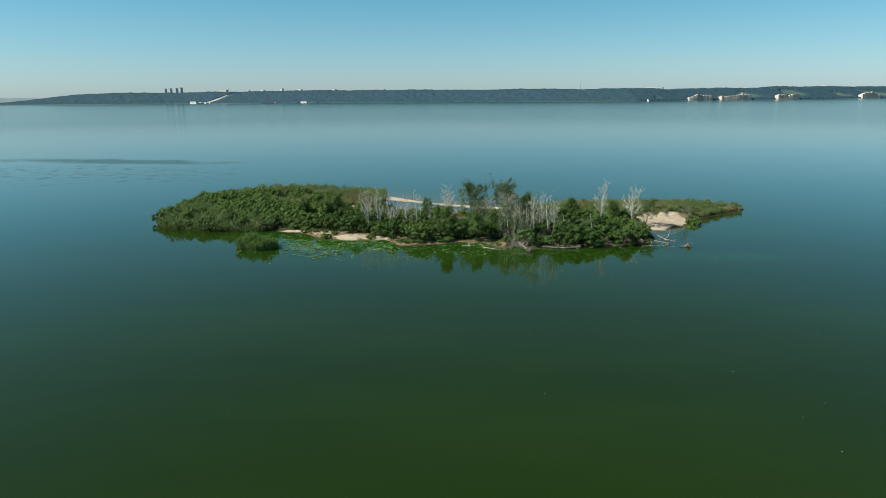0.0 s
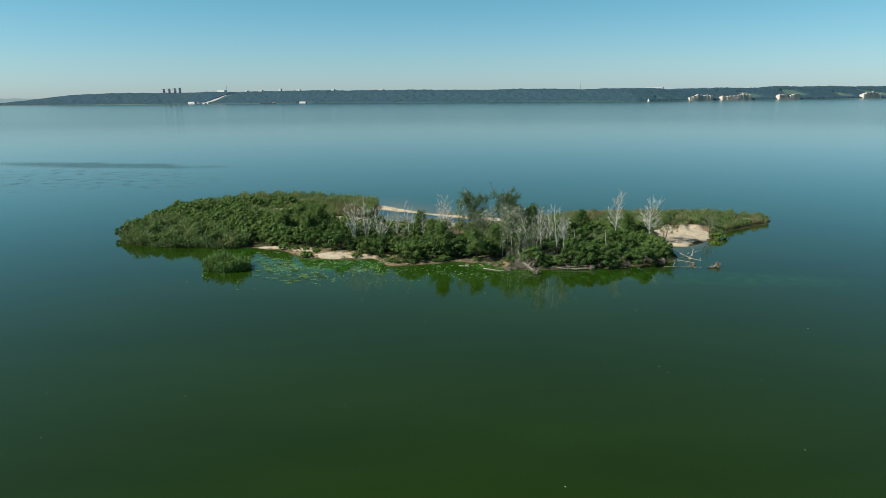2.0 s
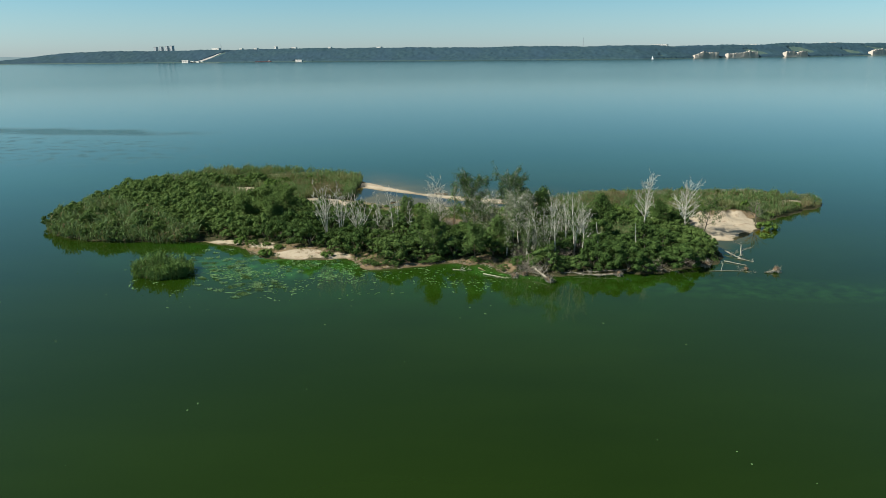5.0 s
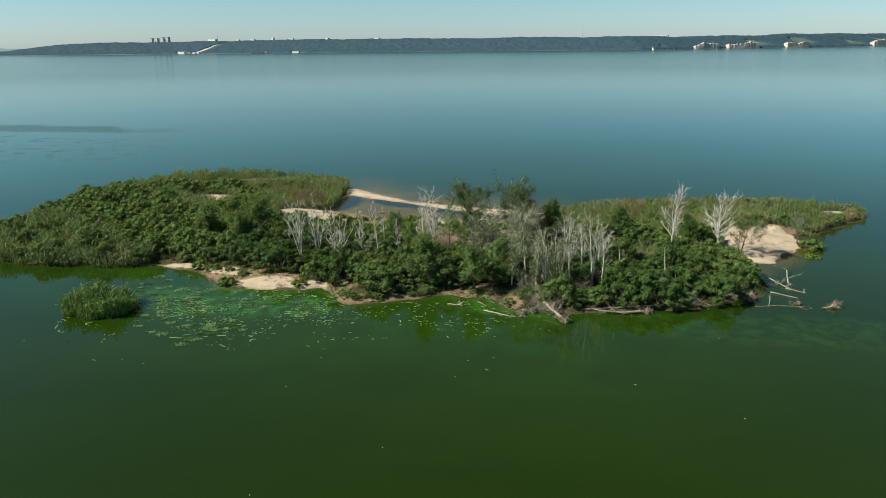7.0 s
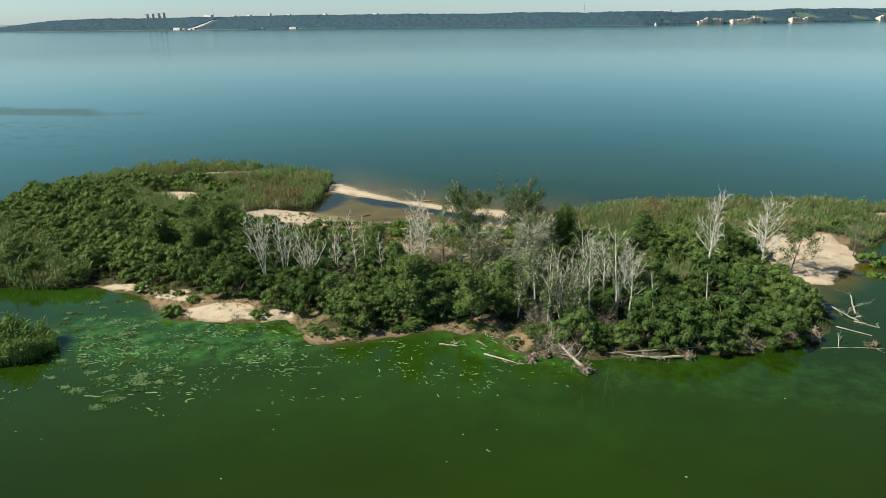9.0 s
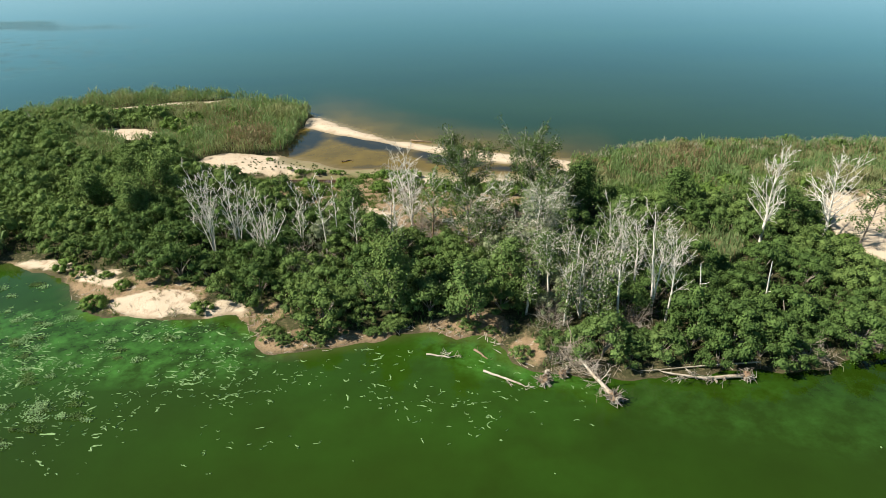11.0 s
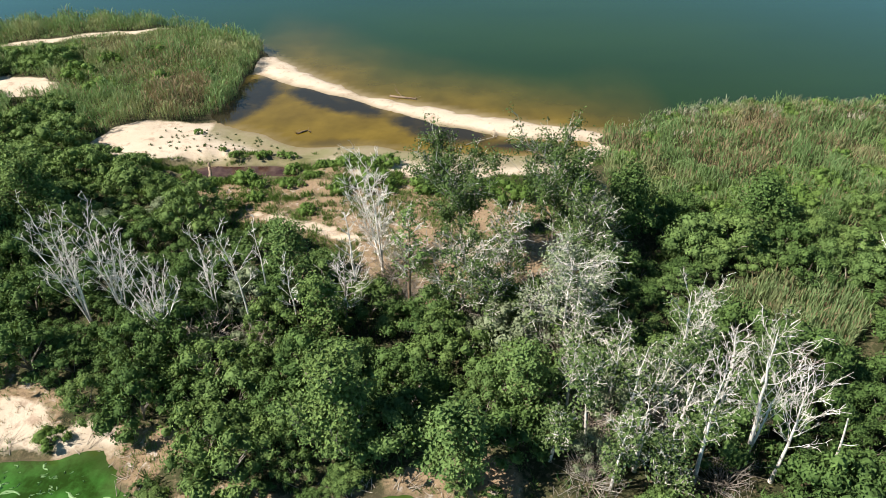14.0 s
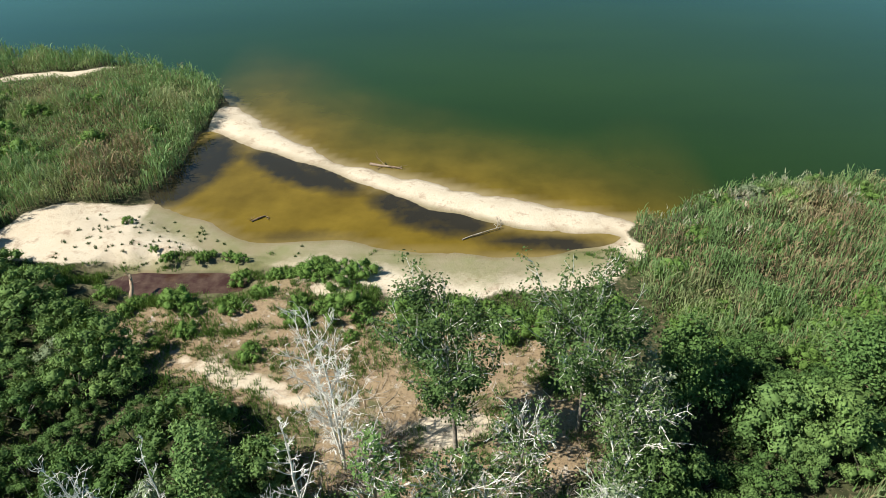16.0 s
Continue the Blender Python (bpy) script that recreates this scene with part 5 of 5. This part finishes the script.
for k, (x, y, h, start, limbs, reach, stems_at) in enumerate(fans):
    tree(x, y, h, 240 + k, BARK_WHITE, None, 0, "bare dead tree with long bleached stems spreading from its base" if len(stems_at) > 2 else "slim bare dead tree with few short branches", "dead tree", "dead trees of the colony", "dead_tree",
         start=start, limbs=limbs, reach=reach, rise=1.2, forks=4, twigs=3, thick=0.9, taper=0.4, r0=0.03 + 0.006 * h, stems_at=stems_at)
for k, (x, y, h, reach, start) in enumerate(dead):
    h *= 0.95
    many_stems = [(0, 0, 1)] + [(rng.normal(0, 0.16) * h, rng.normal(0, 0.11) * h, rng.uniform(0.65, 0.95)) for _ in range(2 if start < 0.2 else k % 2)]
    tree(x, y, h, 40 + k, BARK_WHITE, LEAF_WORN, (0.10, 0.0, 0.05)[k % 3], (DEAD_LEAFY, DEAD, DEAD_LEAFY)[k % 3], "dead tree", "dead trees of the colony", "dead_tree", lean=(rng.normal(0, 0.35), rng.normal(0, 0.3)), start=start, limbs=10 if len(many_stems) > 1 else 18, reach=reach * (0.85 if len(many_stems) > 1 else 1.0),
         rise=1.35, forks=5, twigs=3, thick=0.62, taper=0.45, r0=0.05 + 0.010 * h, stems_at=many_stems, per=12, clump=0.26, bare_top=0.8)


tree(38.0, 160.0, 9.3, 90, BARK_WHITE, None, 0, DEAD, "dead tree", "dead trees of the colony", "dead_tree", lean=(0.2, 0.6), start=0.28, limbs=22, reach=0.27, rise=1.3, forks=5, twigs=4, thick=1.0, taper=0.25, r0=0.18)


tree(46.4, 163.0, 7.4, 91, BARK_WHITE, None, 0, DEAD, "dead tree", "dead trees of the colony", "dead_tree", lean=(0.2, 0.5), start=0.2, limbs=22, reach=0.46, rise=1.1, forks=5, twigs=4, thick=1.1, taper=0.4, r0=0.2)


def snag(x, y, h, lean, seed, label="broken white dead trunk without branches"):
    r = np.random.default_rng(seed)
    q = np.linspace(0, 1, 8)[:, None]
    path = np.array([0, 0, -0.3]) + np.array([*lean, h + 0.3]) * q + np.cumsum(r.normal(0, 0.035, (8, 3)), 0)
    root = new("snag")
    root.location = (x, y, float(ground_z(x, y)))
    link("trunk", *tube(path, 0.115 * (1 - 0.68 * q[:, 0]), 7), BARK_WHITE, root, smooth=True)
    for i in range(4):
        b = path[2 + i]
        w = np.array([r.normal(0, 0.35), r.normal(0, 0.35), 0.25])
        link("stub", *tube(np.stack([b, b + w * 0.45, b + w * 0.8 + [0, 0, 0.15]]), [0.035, 0.022, 0.01], 4), BARK_WHITE, root)
    return tagged(root, label, "dead trunk", "broken trunks")


snag(27.0, 145.8, 6.0, (-0.6, 0.2), 1)
snag(33.7, 148.3, 5.4, (-0.9, -1.2), 2)

# grey twiggy dead bushes under the colony
def twig_bush(x, y, s, seed, first=[]):
    r = np.random.default_rng(seed)
    m = pose(x, y, float(ground_z(x, y)), 0, 0, r.uniform(0, 360))
    if len(first) < 4:
        root = new("dead_bush")
        bits = []
        for i in range(48):
            w = unit(r.normal(0, 1, 3) * [1, 1, 0.5] + [0, 0, 0.8]) * r.uniform(0.9, 2.2)
            b = r.normal(0, 0.15, 3) * [1, 1, 0]
            mid = b + w * 0.55 + r.normal(0, 0.12, 3)
            bits.append(tube(np.stack([b - [0, 0, 0.1], mid, b + w + [0, 0, 0.15]]), [0.024, 0.017, 0.007], 3))
            for j in range(3):
                p = mid + (b + w - mid) * r.uniform(0, 1)
                bits.append(tube(np.stack([p, p + r.normal(0, 0.22, 3), p + r.normal(0, 0.4, 3)]), [0.012, 0.009, 0.005], 3))
        link("twig_mass", *joined(bits), BARK_GREY if seed % 2 else DRIFTWOOD, root)
        ob = tagged(root, "leafless twiggy bush grey with droppings", "dead bush", "dead bushes of the colony")
        ob.matrix_basis = m
        first.append(ob)
    else:
        ob = copy_thing(first[seed % 4], m)
    ob.scale = (s, s, s)


for k in range(28):
    cx, cy, sx, sy = ((17, 150, 5.5, 4), (17, 149, 6, 4), (14, 161, 4, 4), (3, 163, 3, 3), (-14, 159, 7, 3))[k % 5]
    x, y = cx + rng.normal(0, sx * 0.6), cy + rng.normal(0, sy * 0.6)
    if ground_z(x, y) > 0.15:
        twig_bush(x, y, rng.uniform(0.8, 1.5), 500 + k)

for k, (x, y, s) in enumerate(((15.7, 141.4, 1.2), (14.8, 142.2, 1.0), (34.5, 142.0, 1.1), (40.5, 143.6, 1.0))):
    twig_bush(x, y, s, 600 + k)

# ---- driftwood ----
def log(points, r0, r1, seed, label, name="log", branches=0, roots=0, bark=DRIFTWOOD):
    """A lying trunk along the points, with broken branches and torn-up roots at its first end."""
    r = np.random.default_rng(seed)
    p = np.array(points, float)
    q = np.linspace(0, 1, 9)
    path = np.stack([np.interp(q, np.linspace(0, 1, len(p)), p[:, i]) for i in range(3)], -1) + np.cumsum(r.normal(0, 0.02, (9, 3)), 0)
    root = new(name)
    root.location = path[0]
    path = path - path[0]
    link("trunk", *tube(path, np.linspace(r0, r1, 9), 8), bark, root, smooth=True)
    length = np.linalg.norm(path[-1])
    way = unit(path[-1])
    for i in range(branches):
        b = path[int(r.integers(2, 9))]
        w = unit(way * 0.5 + r.normal(0, 0.6, 3) * [1, 1, 0.6] + [0, 0, 0.15]) * min(length * r.uniform(0.18, 0.45), r.uniform(0.8, 2.2))
        mid = b + w * 0.5 + r.normal(0, 0.1, 3)
        bits = [tube(np.stack([b, mid, b + w]), [r1 * 0.4 + 0.02, 0.025, 0.01], 4)]
        for j in range(7):
            s = mid + (b + w - mid) * r.uniform(-0.5, 1)
            bits.append(tube(np.stack([s, s + w * 0.15 + r.normal(0, 0.12, 3), s + w * 0.3 + r.normal(0, 0.25, 3)]), [0.018, 0.013, 0.007], 3))
        link("branch", *joined(bits), bark, root)["kind"] = "stuff"
    if roots:
        bits = []
        for i in range(roots * 2):
            w = unit(-way * 0.35 + r.normal(0, 0.8, 3)) * r.uniform(0.3, 0.85) * (0.55 + r0 * 2.2)
            k = r.normal(0, 0.12, 3)
            bits.append(tube(np.stack([w * 0.1, w * 0.45 + k, w * 0.8 + k * 1.6 + r.normal(0, 0.08, 3), w + r.normal(0, 0.2, 3)]), [0.07, 0.045, 0.028, 0.012], 4))
        link("root_mass", *joined(bits), BARK_GREY, root, "tangled torn-up roots")["kind"] = "stuff"
        a, e = np.meshgrid(np.linspace(0, 2 * np.pi, 12, endpoint=False), np.linspace(-1.5, 1.5, 8))
        rad = (0.22 + r0 * 0.9) * (1 + r.uniform(-0.3, 0.3, a.shape))
        sv = np.stack([rad * np.cos(a) * np.cos(e), rad * np.sin(a) * np.cos(e), rad * np.sin(e)], -1).reshape(-1, 3)
        ii, jj = np.meshgrid(np.arange(7), np.arange(12), indexing="ij")
        sf = np.stack([ii * 12 + jj, ii * 12 + (jj + 1) % 12, (ii + 1) * 12 + (jj + 1) % 12, (ii + 1) * 12 + jj], -1).reshape(-1, 4)
        link("soil_clump", sv, sf, BARK_BROWN, root, "dark earth held in the roots", smooth=True)
    return tagged(root, label, "fallen tree" if roots else "log", "driftwood on the shore")


log([(17.8, 137.2, 0.4), (16.8, 139.2, 0.7), (15.4, 142.0, 1.5)], 0.2, 0.06, 1, "uprooted dead tree fallen into the water", "fallen_tree", 34, 46)
log([(28.6, 139.7, 0.3), (25.5, 139.5, 0.18), (22.4, 140.2, 0.25)], 0.17, 0.06, 2, "long dead tree lying along the waterline", "fallen_tree", 12, 26)
log([(30.2, 141.2, 0.5), (25, 141.0, 0.35), (20.5, 140.4, 0.4)], 0.07, 0.04, 3, "thin bleached pole lying at the water's edge")
log([(8.4, 141.0, 0.10), (11.1, 139.4, 0.08)], 0.10, 0.07, 4, "short pale log floating near the bank", branches=2)
log([(7.8, 143.9, 0.15), (8.9, 142.7, 0.06)], 0.11, 0.05, 5, "short dark branch floating near the bank", branches=3, bark=BARK_BROWN)
log([(3.8, 143.4, 0.1), (5.7, 142.8, 0.08)], 0.09, 0.05, 6, "crooked pale branch floating near the bank", branches=3)
log([(13.0, 139.6, 0.2), (13.4, 140.9, 0.3)], 0.2, 0.1, 7, "small tangled root stump in shallow water", "root_stump", 4, 30)
log([(14.6, 140.3, 0.2), (15.0, 141.0, 0.3)], 0.16, 0.1, 8, "small tangled root stump in shallow water", "root_stump", 3, 22)
log([(52.6, 140.8, 0.45), (51.6, 140.5, 0.15), (50.6, 140.3, 0.05)], 0.15, 0.05, 9, "upturned root stump standing in the lake", "fallen_tree", 4, 34)
log([(43.2, 143.4, 0.5), (43.8, 144.6, 0.6)], 0.25, 0.12, 10, "tangled root stump at the thicket's corner", "root_stump", 8, 34)
log([(42.8, 141.4, 0.03), (46, 141.5, 0.02), (49.2, 141.1, 0.04)], 0.05, 0.025, 11, "thin branch lying in the water", branches=4)
log([(48.6, 142.0, 0.15), (47.9, 141.7, 0.1)], 0.1, 0.05, 21, "small root stump lying in the shallows", "root_stump", 1, 9)
log([(44.6, 141.4, 0.05), (45.7, 143.6, 0.6)], 0.045, 0.02, 22, "thin stick standing slantwise in the water", branches=1)
log([(51.0, 149.4, 0.05), (52.0, 151.8, 0.25), (52.9, 153.8, 0.55)], 0.11, 0.06, 12, "bleached trunk lying slantwise in the water", "fallen_tree", 2, 0)
log([(49.0, 151.2, 0.35), (49.6, 149.0, 0.2), (50.1, 147.4, 0.1)], 0.09, 0.05, 13, "branched grey trunk lying in the water", "fallen_tree", 5, 0)
log([(49.7, 147.6, 0.12), (50.6, 146.9, 0.12), (51.7, 146.0, 0.05)], 0.08, 0.03, 23, "forked grey branch lying in the water", branches=3)
log([(47.0, 146.3, 0.15), (49.6, 143.9, 0.05)], 0.07, 0.04, 14, "thin bleached pole floating beside the thicket")
log([(-10.9, 181.0, 0.75), (-9.2, 179.5, 0.75), (-7.4, 178.3, 0.75)], 0.10, 0.05, 15, "pale fallen log on the green ground", branches=3)
log([(-15.8, 180.6, 0.4), (-15.9, 181.8, 1.0), (-16.2, 182.8, 1.7)], 0.2, 0.1, 16, "leaning broken stump beside the red pool", "root_stump", 2, 10, BARK_BROWN)
log([(0.3, 202.4, 0.12), (3.6, 201.4, 0.10)], 0.16, 0.06, 17, "dark driftwood branch on the sand spit", branches=6, bark=BARK_BROWN)
log([(9.2, 189.0, 0.05), (12.6, 190.6, 0.1)], 0.06, 0.03, 18, "pale branch lying in the pond", branches=3)
log([(-9.4, 192.3, 0.02), (-8.4, 193.2, 0.1)], 0.13, 0.06, 19, "short dark log in the shallow pond", branches=2, bark=BARK_BROWN)
log([(-63.5, 209.5, 0.6), (-63.9, 209.8, 2.4), (-64.8, 210, 3.6)], 0.16, 0.05, 20, "bare white dead stem above the bushes", branches=4)

# washed-up sticks along the front bank
r = np.random.default_rng(77)
bits = []
for i in range(330):
    t = r.uniform(0, 1)
    k = int(r.integers(0, len(ISLAND) // 2 - 14))
    px, py = ISLAND[k] * (1 - t) + ISLAND[k + 1] * t
    if px < -30 or px > 46:
        continue
    px, py = px + r.normal(0, 0.5), py + abs(r.normal(0.2, 0.7))
    a, ln = r.uniform(0, 3.14), r.uniform(0.3, 1.3)
    z = max(float(ground_z(px, py)), 0.0) + 0.04
    w = np.array([math.cos(a) * ln, math.sin(a) * ln, r.uniform(0, 0.35) * ln])
    bits.append(tube(np.stack([np.array([px, py, z]), np.array([px, py, z]) + w * 0.5 + r.normal(0, 0.05, 3), np.array([px, py, z]) + w]), [0.022, 0.018, 0.008], 4))
tagged(link("driftwood_litter", *joined(bits), DRIFTWOOD), "brown sticks and twigs washed up along the bank", "sticks", kind="stuff")

# mats of water plants in the shallows off the beach
r = np.random.default_rng(58)
weed_v, weed_dark = [], []
for cx, cy, s, m in ((-38.5, 152.6, 1.4, 5), (-36.0, 155.6, 1.5, 5), (-33.6, 149.8, 1.6, 6), (-30.6, 148.6, 1.2, 4), (-34.4, 145.2, 1.3, 4), (-31.6, 142.6, 2.6, 9), (-28.2, 141.2, 2.0, 8), (-26.4, 138.2, 1.8, 6), (-24.4, 135.4, 1.5, 5), (-25.8, 132.6, 1.2, 4), (-22.6, 137.0, 1.3, 4),
                    (-33.0, 138.6, 1.4, 4), (-29.4, 135.8, 1.2, 3), (-22.8, 143.6, 1.4, 4), (-19.6, 146.4, 1.0, 3), (-38.6, 147.6, 1.2, 4), (-35.6, 140.4, 1.0, 3)):
    for k in range(m):
        px, py, ln = cx + r.normal(0, s), cy + r.normal(0, s * 0.8), r.uniform(0.35, 0.9)
        q = int(150 * ln)
        at = np.column_stack([px + r.normal(0, ln * 0.5, q), py + r.normal(0, ln * 0.32, q), np.abs(r.normal(0.01, 0.07, q)) + 0.012])
        (weed_dark if k % 3 == 0 else weed_v).append(leaves(r, at, np.repeat([[0, 0, 1.0]], q, 0), 0.15, 0.08, 0.35))
tagged(link("water_plants", *joined(weed_dark), LEAF_TREE), "low dark clumps of weed standing in shallow water", "water plants", kind="stuff")
tagged(link("water_plants", *joined(weed_v), ALGAE), "pale green mats of water plants floating off the beach", "water plants", kind="stuff")

# fallen twigs in the clearing
r = np.random.default_rng(79)
bits = []
for i in range(260):
    px, py = r.normal(6, 6), r.normal(168, 4)
    a, ln = r.uniform(0, 3.14), r.uniform(0.3, 1.6)
    z = float(ground_z(px, py)) + 0.03
    w = np.array([math.cos(a) * ln, math.sin(a) * ln, r.uniform(0, 0.2) * ln])
    b = np.array([px, py, z])
    bits.append(tube(np.stack([b, b + w * 0.5 + r.normal(0, 0.08, 3) * [1, 1, 0.3], b + w]), [0.022, 0.018, 0.008], 4))
tagged(link("fallen_twigs", *joined(bits), DRIFTWOOD), "grey fallen twigs strewn under the trees", "twigs", kind="stuff")

# floating algae: curled strands and small ragged flakes
r = np.random.default_rng(91)
bits = []
n = 0
while n < 1350:
    if r.uniform() < 0.62:
        x, y = r.normal(-24, 9), r.normal(143, 4.4)
    else:
        x, y = r.uniform(-36, 16), r.normal(140.5, 4.5)
    if inside_by(np.array([x]), np.array([y]), ISLAND)[0] > -0.8 or y < 124 or wavy(x, y, 5, 2) + 0.5 * wavy(x, y, 1.7, 5) + r.normal(0, 0.4) < 0.15:
        continue
    n += 1
    k = int(r.integers(4, 8))
    turn = np.cumsum(r.normal(0.2, 0.95, k)) + r.uniform(-0.6, 0.6) + r.choice((0, 3.14))
    step = r.lognormal(-2.65, 0.45)
    path = np.column_stack([x + np.cumsum(np.cos(turn)) * step * 1.3, y + np.cumsum(np.sin(turn)) * step])
    wide = step * r.uniform(0.2, 0.62, k) * np.sin(np.linspace(0.5, 2.7, k))
    side = np.column_stack([-np.sin(turn), np.cos(turn)]) * wide[:, None]
    left, right = np.column_stack([path + side, np.full(k, 0.006)]), np.column_stack([path - side, np.full(k, 0.006)])
    mid = np.column_stack([path, r.uniform(0.02, 0.055, k)])
    j = np.arange(k - 1)
    f = np.concatenate([np.stack([j, j + k, j + k + 1, j + 1], -1), np.stack([j + k, j + 2 * k, j + 2 * k + 1, j + k + 1], -1)])
    bits.append((np.concatenate([left, mid, right]), f))
for i in range(46):
    x, y, s = r.uniform(-60, 60), r.uniform(55, 134), r.uniform(0.05, 0.12)
    a = np.linspace(0, 2 * np.pi, 6, endpoint=False)
    rim = np.column_stack([x + s * r.uniform(0.4, 1.3, 6) * np.cos(a), y + s * r.uniform(0.4, 1.3, 6) * np.sin(a), np.full(6, 0.004)])
    top = (rim - [x, y, 0]) * [0.7, 0.7, 1] + [x, y, 0.03]
    j = np.arange(6)
    bits.append((np.concatenate([rim, top]), np.concatenate([np.stack([j, (j + 1) % 6, (j + 1) % 6 + 6, j + 6], -1), np.array([[6, 7, 8, 9], [6, 9, 10, 11]])])))
tagged(link("floating_algae", *joined(bits), ALGAE), "pale green flocs of algae floating on the water", "algae", kind="stuff")
